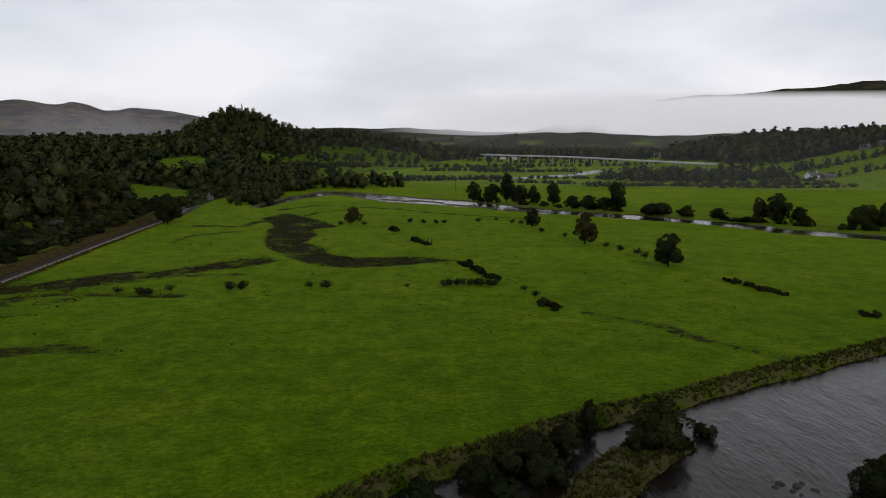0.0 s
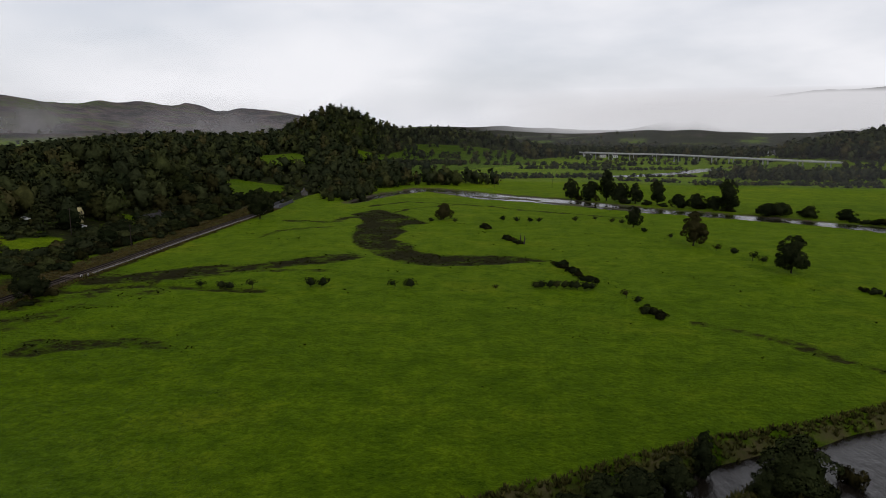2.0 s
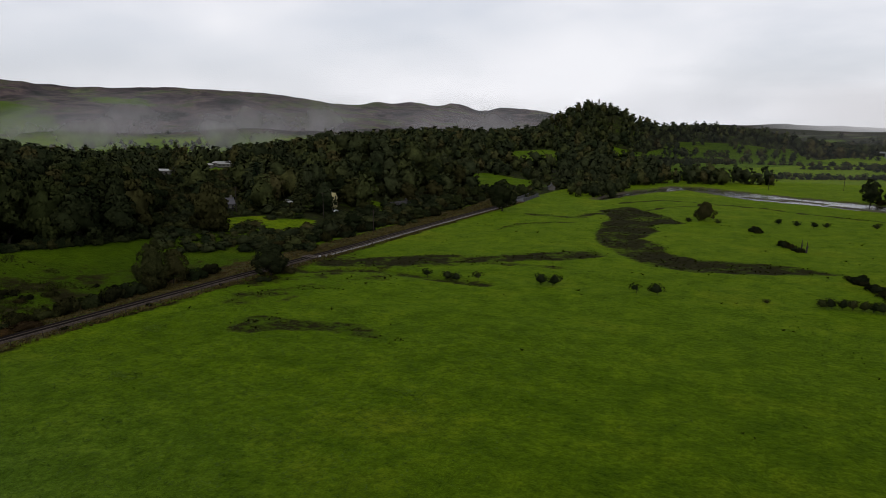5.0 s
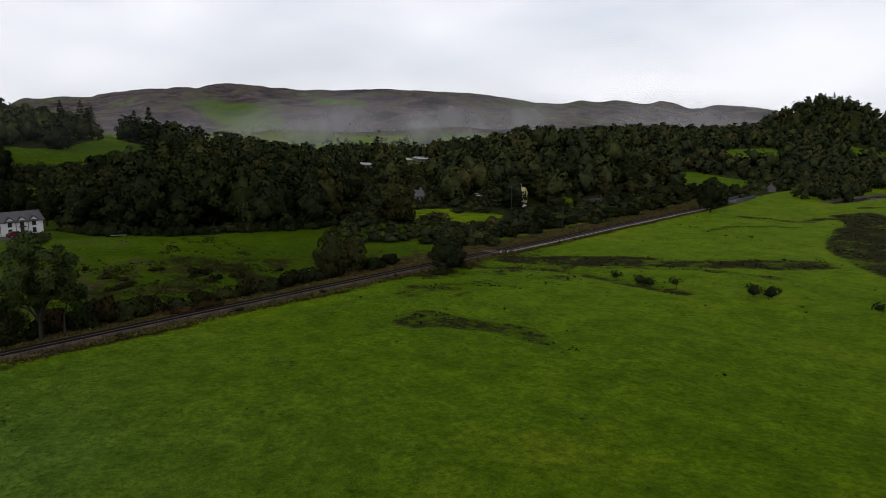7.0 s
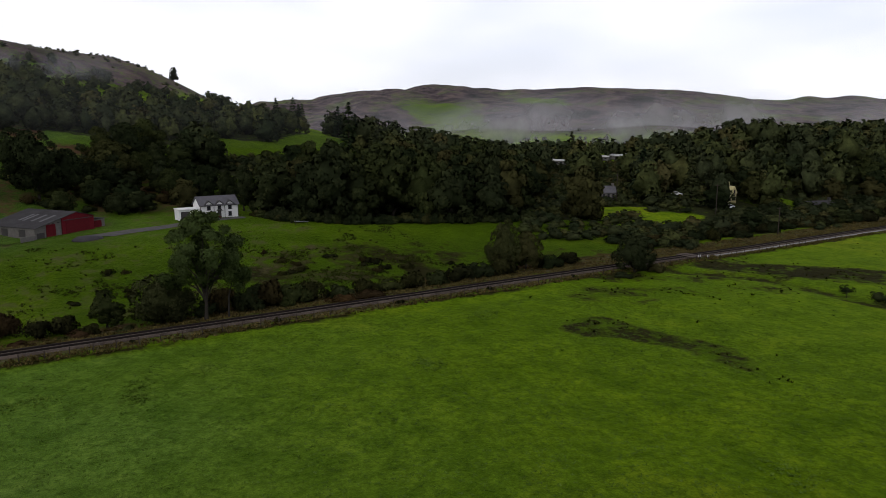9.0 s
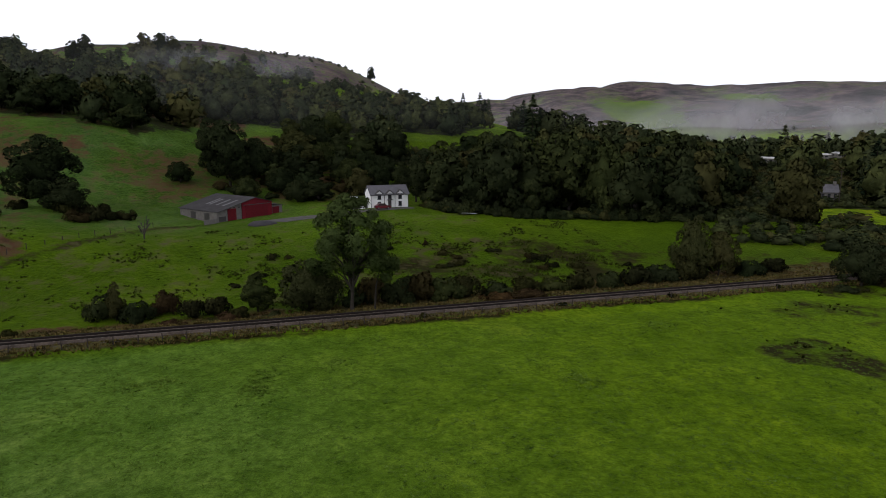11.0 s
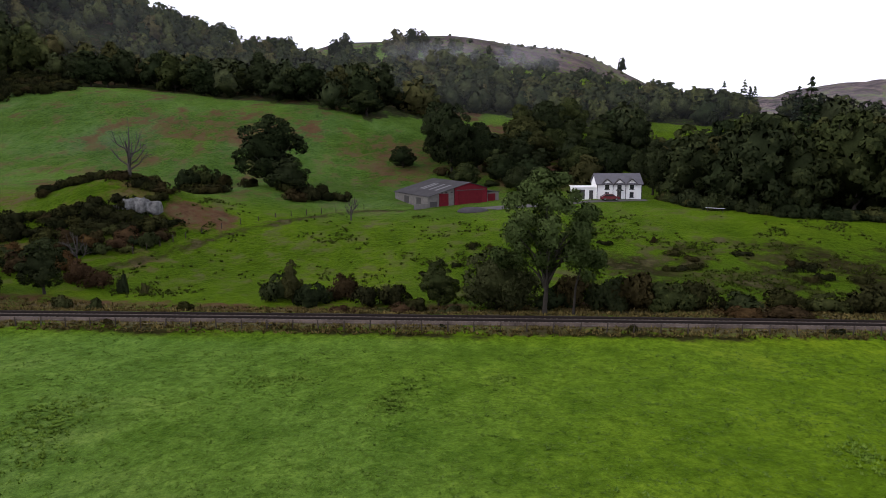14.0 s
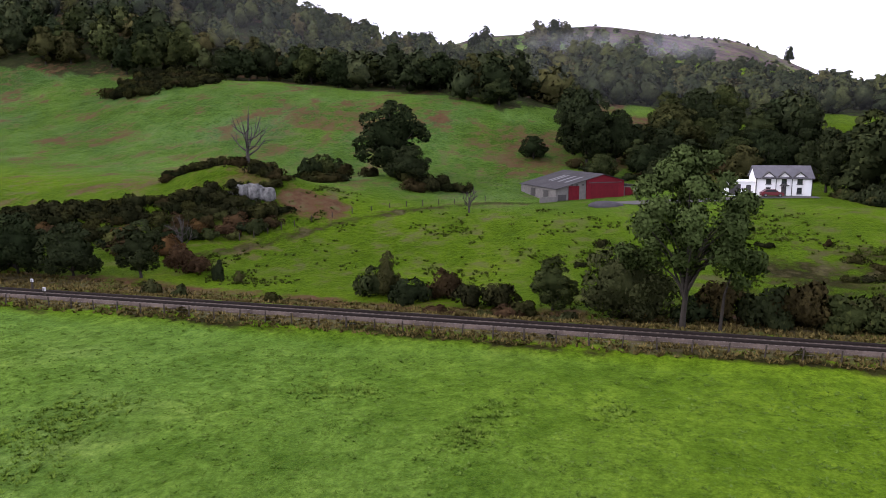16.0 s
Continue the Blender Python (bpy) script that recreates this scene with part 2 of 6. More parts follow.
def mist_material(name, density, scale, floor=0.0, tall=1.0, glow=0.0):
    """Thin drifting cloud: white droplets, more or less dense, fading to the borders of its bank. Shaded as if facing
    up; glow makes it give off light.
    """
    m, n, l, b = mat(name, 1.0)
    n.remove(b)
    # fixed upward normal, so an upright sheet takes the full skylight
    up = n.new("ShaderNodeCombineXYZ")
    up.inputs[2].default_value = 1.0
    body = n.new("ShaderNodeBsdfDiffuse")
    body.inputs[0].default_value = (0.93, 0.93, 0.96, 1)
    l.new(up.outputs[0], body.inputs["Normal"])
    # emission replaces the daylight that would fall on the cloud
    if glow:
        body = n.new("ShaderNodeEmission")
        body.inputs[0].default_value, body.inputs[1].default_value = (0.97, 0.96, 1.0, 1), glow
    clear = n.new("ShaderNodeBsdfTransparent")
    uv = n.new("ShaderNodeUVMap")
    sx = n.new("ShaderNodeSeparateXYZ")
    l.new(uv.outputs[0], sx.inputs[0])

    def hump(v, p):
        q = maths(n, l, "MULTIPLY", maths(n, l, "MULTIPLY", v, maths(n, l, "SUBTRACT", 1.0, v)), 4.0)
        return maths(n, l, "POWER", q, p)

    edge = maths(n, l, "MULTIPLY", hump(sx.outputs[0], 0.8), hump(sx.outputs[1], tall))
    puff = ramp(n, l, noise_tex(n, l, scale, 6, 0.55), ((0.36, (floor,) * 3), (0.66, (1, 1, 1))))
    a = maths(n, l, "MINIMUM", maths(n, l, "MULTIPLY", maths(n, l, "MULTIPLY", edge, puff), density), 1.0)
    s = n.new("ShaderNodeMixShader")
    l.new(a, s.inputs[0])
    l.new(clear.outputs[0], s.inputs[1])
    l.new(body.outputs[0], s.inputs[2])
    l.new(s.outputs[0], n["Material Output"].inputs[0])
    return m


M_GROUND = ground_material()
M_WATER = water_material()
M_RAILWHITE = plain("old_white_paint", (0.42, 0.42, 0.42), 0.8)
M_TROUGH = plain("trough_concrete", (0.27, 0.26, 0.25), 0.9, vary=0.3)
# rust stain and the shade beside the rails, both in one dark colour
M_RUSTSHADE = plain("stained_ballast", (0.015, 0.011, 0.009), 0.95, vary=0.4, scale=0.6, grain=6, bump_by=0.05)
M_BALLAST = plain("ballast", (0.078, 0.060, 0.048), 0.95, vary=0.65, scale=0.5, grain=5, bump_by=0.06)
M_RAIL = plain("rail_steel", (0.016, 0.012, 0.010), 0.85, 0.0, vary=0.3, bump_by=0)
M_SLEEPER = plain("sleeper_concrete", (0.096, 0.076, 0.062), 0.9, vary=0.3)
M_POST = plain("weathered_post", (0.042, 0.034, 0.027), 0.9, vary=0.3)
M_WIRE = plain("fence_wire", (0.2, 0.2, 0.2), 0.5, 0.8, bump_by=0)
M_WHITE = plain("white_render", (0.70, 0.70, 0.69), 0.8, vary=0.1, scale=0.6)
M_YELLOW = plain("cream_render", (0.50, 0.44, 0.22), 0.8, vary=0.12)
M_SLATE = plain("slate_roof", (0.105, 0.102, 0.112), 0.85, vary=0.25, scale=0.7, grain=5)
M_RED = plain("red_sheeting", (0.125, 0.010, 0.016), 0.85, vary=0.2, scale=0.5)
M_REDDOOR = plain("red_door_paint", (0.10, 0.008, 0.012), 0.82, vary=0.2)
M_SHEET = plain("grey_sheeting", (0.046, 0.043, 0.044), 0.85, vary=0.35, scale=0.4)
M_LIGHTSHEET = plain("roof_light", (0.075, 0.073, 0.075), 0.6, vary=0.2)
M_BLOCK = plain("block_wall", (0.13, 0.122, 0.112), 0.9, vary=0.25)
# dark timber, and the shade painted into barn and garage openings
M_DARK = plain("dark_timber_and_shade", (0.03, 0.027, 0.025), 0.7, vary=0.2)
M_GLASS, _n, _l, _b = mat("window_glass", 0.05)
_b.inputs["Base Color"].default_value = (0.02, 0.022, 0.026, 1)
M_ROCK = plain("limestone", (0.135, 0.135, 0.130), 0.9, vary=0.75, scale=1.3, grain=5, bump_by=0.3)
M_EARTH = plain("dark_heap", (0.05, 0.047, 0.05), 0.9, vary=0.3)
M_GRAVEL = plain("yard_gravel", (0.085, 0.08, 0.074), 0.95, vary=0.35, scale=0.5)
M_CARRED = plain("car_paint_red", (0.10, 0.010, 0.017), 0.25, vary=0.05, bump_by=0)
M_CARWHITE = plain("car_paint_white", (0.72, 0.72, 0.74), 0.25, vary=0.05, bump_by=0)
M_TYRE = plain("tyre_rubber", (0.02, 0.02, 0.02), 0.9)
M_CONCRETE = plain("concrete", (0.45, 0.45, 0.44), 0.85, vary=0.2, scale=0.3)
M_STEELDARK = plain("bridge_iron", (0.05, 0.05, 0.055), 0.7)

# ---- terrain ----
rng = np.random.default_rng(7)
HILLS = [
    (-179, 35, 4.5, 18, 151), (-176, 38, -4.0, 34, 32), (-152, -31, -2.1, 44, 173), (-415, -186, 42.3, 107, 66),
    (-307, -11, 11.7, 51, 66), (-662, 108, 66, 134, 82), (-466, 210, 9.3, 58, 31), (-370, 195, 9.7, 35, 63),
    (-258, 375, 8.1, 58, 24), (-336, 547, 7.3, 68, 157), (-223, 309, 7.5, 30, 72), (-230, 594, 3.9, 18, 30),
    (-296, 1023, 52, 52, 79), (-407, 774, 23.0, 126, 190), (-125, 1053, 31.3, 83, 63), (-250, 376, 8.0, 34, 23),
    (421, 921, 26.0, 93, 88), (536, 711, 42.6, 87, 138), (-528, -135, 57, 162, 190), (-520, 4, 20, 55, 48), (-560, 172, -9, 50, 30), (-178, -9, 3.2, 9, 13), (-203, 74, 0.9, 15, 42), (-345, -285, 36, 85, 75), (-275, -72, 8, 26, 34), (-285, 2, 5, 28, 30), (-209, 99, 1.3, 13, 14), (-181, -6, 3.0, 9, 11), (-205, 16, 2.5, 10, 10), (-506, -50, 6, 22, 22),
    (-2169, 1080, -22, 75, 60), (-2050, 1150, -12, 50, 50), (-1895, 1346, -20, 70, 70), (-1515, 1838, -28, 60, 60), (-1325, 2010, 16, 45, 45), (-1115, 2193, 22, 42, 42), (-960, 2215, 12, 36, 36), (-1200, 2120, 9, 40, 40), (-860, 2240, 9, 40, 40),
]
MOUNTAIN = [95, 140, 168, 176, 158, 160, 160, 150, 138, 104, 112, 92, 98, 80, 56]
RAIL_Y = [-400, -60, 5, 45, 100, 160, 210, 250, 305, 335, 370, 450, 600]
RAIL_X = [-96, -112.5, -117.0, -119.7, -123.0, -126.0, -128.0, -130.6, -133.6, -134.6, -136.5, -147, -175]
OXBOW = [(-66, 378), (-72, 350), (-66, 318), (-65, 290), (-60, 262), (-50, 245), (-38, 235), (-20, 232), (8, 238)]
OXBOW_HALF = [4, 9, 8, 11, 9, 8, 11, 8, 3]
OXBOW_EDGE = [(-82, 368), (-90, 345), (-78, 322), (-76, 302), (-72, 278), (-65, 258), (-58, 246), (-49, 233), (-41, 224), (-29, 220), (-17, 224), (-4, 231), (8, 237), (-8, 242), (-20, 242), (-32, 242), (-41, 248), (-44, 261), (-54, 272), (-52, 292), (-57, 308), (-47, 318), (-60, 342), (-70, 356)]
STRIP_EDGE = [(-118, 194), (-112, 201), (-101, 211), (-86, 218), (-72, 232), (-60, 240), (-54, 232), (-61, 222), (-70, 216), (-80, 208), (-93, 196), (-104, 188), (-122, 180), (-124, 188)]
PATCH_EDGE = [(-97, 124), (-99, 132), (-97, 136), (-90, 136), (-83, 138), (-78, 139.5), (-71, 137.5), (-64, 131), (-71, 131.5), (-79, 132.5), (-86, 129), (-90, 124)]
SLOUGH_EDGE = [(-113, 137), (-118, 147), (-112, 157), (-101, 155), (-99, 147), (-103, 139)]
TRAIL = [(36, 166), (50, 156), (58, 142), (68, 134)]
FARM_TRACK = [(-138, 2), (-146, 6), (-158, 13), (-174, 23), (-183, 29), (-195, 42), (-197, 52)]
DITCH = [(-123, 172), (-104, 184), (-70, 182)]
RIVER = [(-104, 396), (-102, 420), (-94, 456), (-76, 494), (-50, 472), (-23, 446), (4, 432), (36, 406), (61, 386), (96, 368), (120, 351), (142, 336), (158, 315), (185, 298), (240, 275), (330, 250)]
RIVER_HALF = [2, 3, 6, 9, 12, 15, 14, 11, 9, 8, 7, 7, 6, 6, 8, 8]
MUD = [(-30, 446, 20, 4), (-10, 440, 22, 4), (16, 414, 26, 5), (46, 393, 20, 4), (-60, 472, 14, 4), (-92, 440, 10, 4)]
LOOP = [(70, 660), (105, 690), (140, 730), (180, 800), (215, 830)]
BANK_X = [-200, -75, -50, -7, 24, 39, 66, 92, 140, 200, 400]
BANK_Y = [-900, -300, 40, 81, 102, 109.5, 125.5, 139, 165, 190, 240]
SPIT = [(8, 62), (16, 76), (24, 87.5), (33, 96.5)]


def to_line(x, y, line, widths=None):
    """Distance from the points to a chain of stretches, and the width there."""
    best, wide = np.full(np.shape(x), 1e9), np.zeros(np.shape(x))
    for k in range(len(line) - 1):
        (ax, ay), (bx, by) = line[k], line[k + 1]
        t = np.clip(((x - ax) * (bx - ax) + (y - ay) * (by - ay)) / ((bx - ax) ** 2 + (by - ay) ** 2), 0, 1)
        d = np.hypot(x - ax - t * (bx - ax), y - ay - t * (by - ay))
        near = d < best
        best = np.where(near, d, best)
        if widths:
            wide = np.where(near, widths[k] + t * (widths[k + 1] - widths[k]), wide)
    return (best, wide) if widths else best


def smooth(a, b, v):
    t = np.clip((v - a) / (b - a), 0, 1)
    return t * t * (3 - 2 * t)


_waves = [(rng.normal(size=2), rng.uniform(0, 6.28)) for _ in range(60)]


def rough(x, y, size, seed=0):
    """Smooth uneven waves about zero, of that size."""
    out = 0
    for k in range(10):
        (a, b), p = _waves[(seed * 10 + k) % 60]
        out = out + np.sin((a * x + b * y) * 6.28 / size + p + np.sin((b * x - a * y) * 3.1 / size + k))
    return out / 4.5


def ridge(x, y, a, b, tops, near, far):
    """A long range of hills from a to b; tops: heights at even steps along it; near, far: its breadth to both sides."""
    ux, uy = b[0] - a[0], b[1] - a[1]
    size = math.hypot(ux, uy)
    ux, uy = ux / size, uy / size
    s = (x - a[0]) * ux + (y - a[1]) * uy
    d = (x - a[0]) * uy - (y - a[1]) * ux
    top = np.interp(s / size, np.linspace(0, 1, len(tops)), tops)
    top = top * smooth(-0.22 * size, 0, s) * smooth(1.22 * size, size, s)
    d = d + rough(x, y, 500, 2) * 60
    f = np.where(d > 0, smooth(near, 0, d), smooth(-far, 0, d))
    return top * f


def rail_x(y):
    return np.interp(y, RAIL_Y, RAIL_X)


def height(x, y):
    x, y = np.asarray(x, float), np.asarray(y, float)
    h = np.zeros(np.shape(x))
    for cx, cy, top, sx, sy in HILLS:
        h = h + top * np.exp(-((x - cx) / sx) ** 2 / 2 - ((y - cy) / sy) ** 2 / 2)
    far = smooth(300, 900, np.hypot(x, y - 200))
    h = h + ridge(x, y, (-2580, 880), (-780, 2640), MOUNTAIN, 1150, 900)
    h = h + ridge(x, y, (-4200, 1150), (-3850, 1700), (180, 200, 150), 700, 600)
    h = h + ridge(x, y, (-300, 1950), (700, 1850), (30, 46, 40, 42, 46, 54), 500, 900)
    h = h + ridge(x, y, (760, 2700), (1900, 1900), (132, 172, 190, 198, 186, 192, 200), 900, 900)
    h = h + rough(x, y, 130, 1) * np.clip(h, 0, 40) * 0.035 + rough(x, y, 320, 3) * far * np.clip(h - 8, 0, 100) * 0.06
    h = h + (rough(x, y, 190, 5) + 0.7 * rough(x, y, 80, 0) + 0.45 * rough(x, y, 37, 3)) * 2.6 * smooth(1300, 1700, np.hypot(x, y)) * smooth(30, 90, h)
    h = h + rough(x, y, 26, 4) * 0.12 + rough(x, y, 9, 2) * 0.05
    flat = smooth(3, 8, np.abs(x - rail_x(y)))
    flat = np.where(y > 480, 1, flat)
    h = h * flat + 0.35 * (1 - flat)
    # hollows of the old river course
    ox, w = to_line(x, y, OXBOW, OXBOW_HALF)
    h = h - 0.25 * smooth(w + 3, w - 4, ox)
    h = h - 0.5 * smooth(4, 1, to_line(x, y, DITCH))
    # river beds
    d, w = to_line(x, y, RIVER, RIVER_HALF)
    d = d + rough(x, y, 40, 5) * 1.5
    h = h - (h + 1.5) * smooth(w + 2.5, w - 1.5, d)
    for cx, cy, rx, ry in MUD:
        u, v = (x - cx) * 0.8 - (y - cy) * 0.6, (x - cx) * 0.6 + (y - cy) * 0.8
        h = np.maximum(h, -1.5 + 1.25 * smooth(1.25, 0.6, np.hypot(u / rx, v / ry) + rough(x, y, 12, 3) * 0.18))
    d = to_line(x, y, LOOP)
    h = h - (h + 1.5) * smooth(13, 8, d)
    south = np.interp(x, BANK_X, BANK_Y) - y + rough(x, y, 22, 5) * 0.9
    bed = smooth(-2.6, 2.2, south) * smooth(50, 44, south + rough(x, y, 30, 0) * 3)
    h = h - (h + 2.9) * bed
    sp = to_line(x, y, SPIT) + rough(x, y, 15, 2) * 0.7
    h = np.maximum(h, -2.9 + 2.5 * smooth(5.6, 2.4, sp))
    bar = np.hypot((x - 46) / 1.3, y - 84.5) + rough(x, y, 5, 1) * 1.2
    h = np.maximum(h, -2.9 + 1.35 * smooth(7, 1, bar))
    return h


def steps(*spans):
    out = []
    for a, b, n in spans:
        out.extend(np.linspace(a, b, n, endpoint=False))
    return np.array(out + [spans[-1][1]])


def surface(name, xs, ys):
    X, Y = np.meshgrid(xs, ys)
    Z = height(X, Y)
    v = np.stack([X, Y, Z], -1).reshape(-1, 3)
    nx, ny = len(xs), len(ys)
    i = (np.arange(ny - 1)[:, None] * nx + np.arange(nx - 1)[None]).ravel()
    f = np.stack([i, i + 1, i + nx + 1, i + nx], 1)
    return v, f


def raw_mesh(name, verts, faces, smooth_faces=False, normals=None):
    """A mesh from arrays: points (n, 3) and faces (m, 3 or 4)."""
    me = bpy.data.meshes.new(name)
    k = faces.shape[1]
    me.vertices.add(len(verts))
    me.vertices.foreach_set("co", np.ascontiguousarray(verts, np.float32).ravel())
    me.loops.add(faces.size)
    me.loops.foreach_set("vertex_index", np.ascontiguousarray(faces, np.int32).ravel())
    me.polygons.add(len(faces))
    me.polygons.foreach_set("loop_start", np.arange(0, faces.size, k, dtype=np.int32))
    me.polygons.foreach_set("loop_total", np.full(len(faces), k, np.int32))
    if smooth_faces:
        me.polygons.foreach_set("use_smooth", np.ones(len(faces), bool))
    if normals is not None:
        me.polygons.foreach_set("use_smooth", np.ones(len(faces), bool))
        soft = me.attributes.new("custom_normal", "FLOAT_VECTOR", "POINT")
        soft.data.foreach_set("vector", np.ascontiguousarray(normals, np.float32).ravel())
    me.update(calc_edges=True)
    return me


XS = steps((-4600, -2700, 24), (-2700, -1100, 90), (-1100, -420, 70), (-420, -265, 40), (-265, 130, 215), (130, 620, 64), (620, 4600, 55))
YS = steps((-4600, -300, 30), (-300, -40, 40), (-40, 300, 185), (300, 560, 90), (560, 1200, 70), (1200, 2800, 90), (2800, 4600, 22))
gv, gf = surface("ground", XS, YS)
ground = tagged(new("ground", raw_mesh("ground", gv, gf, True)), "green valley pasture with wooded hills around it", "ground", kind="structure")
ground.data.materials.append(M_GROUND)


def inside(x, y, poly):
    x, y = np.asarray(x, float), np.asarray(y, float)
    hit = np.zeros(np.shape(x), bool)
    for (ax, ay), (bx, by) in zip(poly, poly[1:] + poly[:1]):
        cross = ((ay > y) != (by > y)) & (x < (bx - ax) * (y - ay) / (by - ay + 1e-9) + ax)
        hit ^= cross
    return hit


def within(x, y, poly, edge):
    """1 well inside an outline, 0 well outside, soft over that breadth of its border."""
    d = to_line(x, y, poly + poly[:1])
    return smooth(-edge / 2, edge / 2, np.where(inside(x, y, poly), d, -d))


# woods and clearings, as outlines in the plan
FRONT_WOOD = [(-207, 112), (-195, 114), (-188, 127), (-184, 142), (-181, 158), (-180, 174), (-175, 189), (-169, 198), (-192, 212), (-205, 216), (-262, 200), (-262, 130), (-226, 112)]
HILL_WOOD = [(-262, -320), (-270, -200), (-282, -150), (-296, -100), (-292, -60), (-286, -20), (-276, 24), (-300, 40), (-330, 30), (-360, 60), (-345, 110), (-300, 100), (-290, 140), (-330, 175), (-420, 190), (-460, 150), (-430, 60), (-470, 10), (-440, -40), (-560, -120), (-700, -320)]
GARDEN_WOOD = [(-143, 200), (-205, 214), (-262, 205), (-330, 190), (-420, 205), (-520, 260), (-560, 420), (-480, 560), (-400, 640), (-330, 620), (-260, 560), (-200, 520), (-140, 480), (-140, 400), (-146, 330), (-144, 260)]
LAWNS = [[(-192, 212), (-185, 231), (-172, 223), (-175, 204)], [(-163, 201), (-177, 229), (-167, 241), (-159, 225)], [(-187, 297), (-174, 298), (-163, 278), (-178, 283)],
         [(-232, 468), (-219, 502), (-173, 481), (-156, 432), (-170, 386), (-192, 425)], [(-270, 655), (-267, 770), (-233, 715), (-202, 604), (-224, 578)], [(-368, 129), (-362, 155), (-402, 192), (-349, 188), (-333, 157), (-332, 124)],
         [(-300, 42), (-332, 36), (-335, 62), (-298, 78)], [(-458, 195), (-440, 212), (-420, 208), (-440, 190)], [(-420, 330), (-350, 330), (-340, 365), (-380, 440), (-430, 430)], [(-460, 135), (-430, 135), (-430, 165), (-460, 165)],
         [(-480, 440), (-440, 430), (-450, 500), (-490, 500)]]


def sight(x, y, half, reach):
    """A gap between trees that opens the view from the pasture to a place."""
    dx, dy = -10 - x, 50 - y
    q = math.hypot(dx, dy)
    dx, dy = dx / q, dy / q
    return [(x - dy * half - dx * 6, y + dx * half - dy * 6), (x + dy * half - dx * 6, y - dx * half - dy * 6), (x + dy * half + dx * reach, y - dx * half + dy * reach), (x - dy * half + dx * reach, y + dx * half + dy * reach)]


SIGHTS = [sight(-182, 267, 1.6, 30), sight(-174, 260, 4, 36), sight(-197, 260, 4, 45), sight(-366, 340, 8, 270), sight(-396, 412, 9, 300), sight(-163, 292, 6, 40), sight(-182, 220, 12, 50), sight(-168, 222, 10, 40), sight(-318, 56, 15, 45), sight(-350, 155, 22, 60), sight(-185, 450, 20, 80), sight(-226, 625, 22, 55), sight(-112, 880, 22, 70), sight(-150, 840, 22, 70), sight(-118, 950, 14, 40)]
KNOLL_WOOD = [(-600, 650), (-420, 600), (-270, 565), (-200, 515), (-135, 482), (-112, 560), (-110, 640), (-90, 760), (-30, 900), (40, 1010), (60, 1100), (-100, 1160), (-400, 1160), (-700, 1000)]
KNOLL_GLADES = [[(-136, 948), (-122, 984), (-102, 940), (-95, 856), (-129, 886)], [(-248, 898), (-216, 896), (-127, 872), (-88, 742), (-147, 793), (-192, 793)], [(-270, 655), (-267, 770), (-233, 715), (-202, 604), (-224, 578)], [(-205, 790), (-170, 780), (-75, 880), (-55, 930), (-120, 890)]]
MOSAIC = [(-200, 650), (-110, 620), (-60, 760), (10, 900), (-40, 990), (-170, 985), (-205, 880)]
EAST_WOOD = [(280, 900), (330, 800), (430, 752), (560, 690), (760, 760), (700, 1050), (420, 1080), (330, 980)]


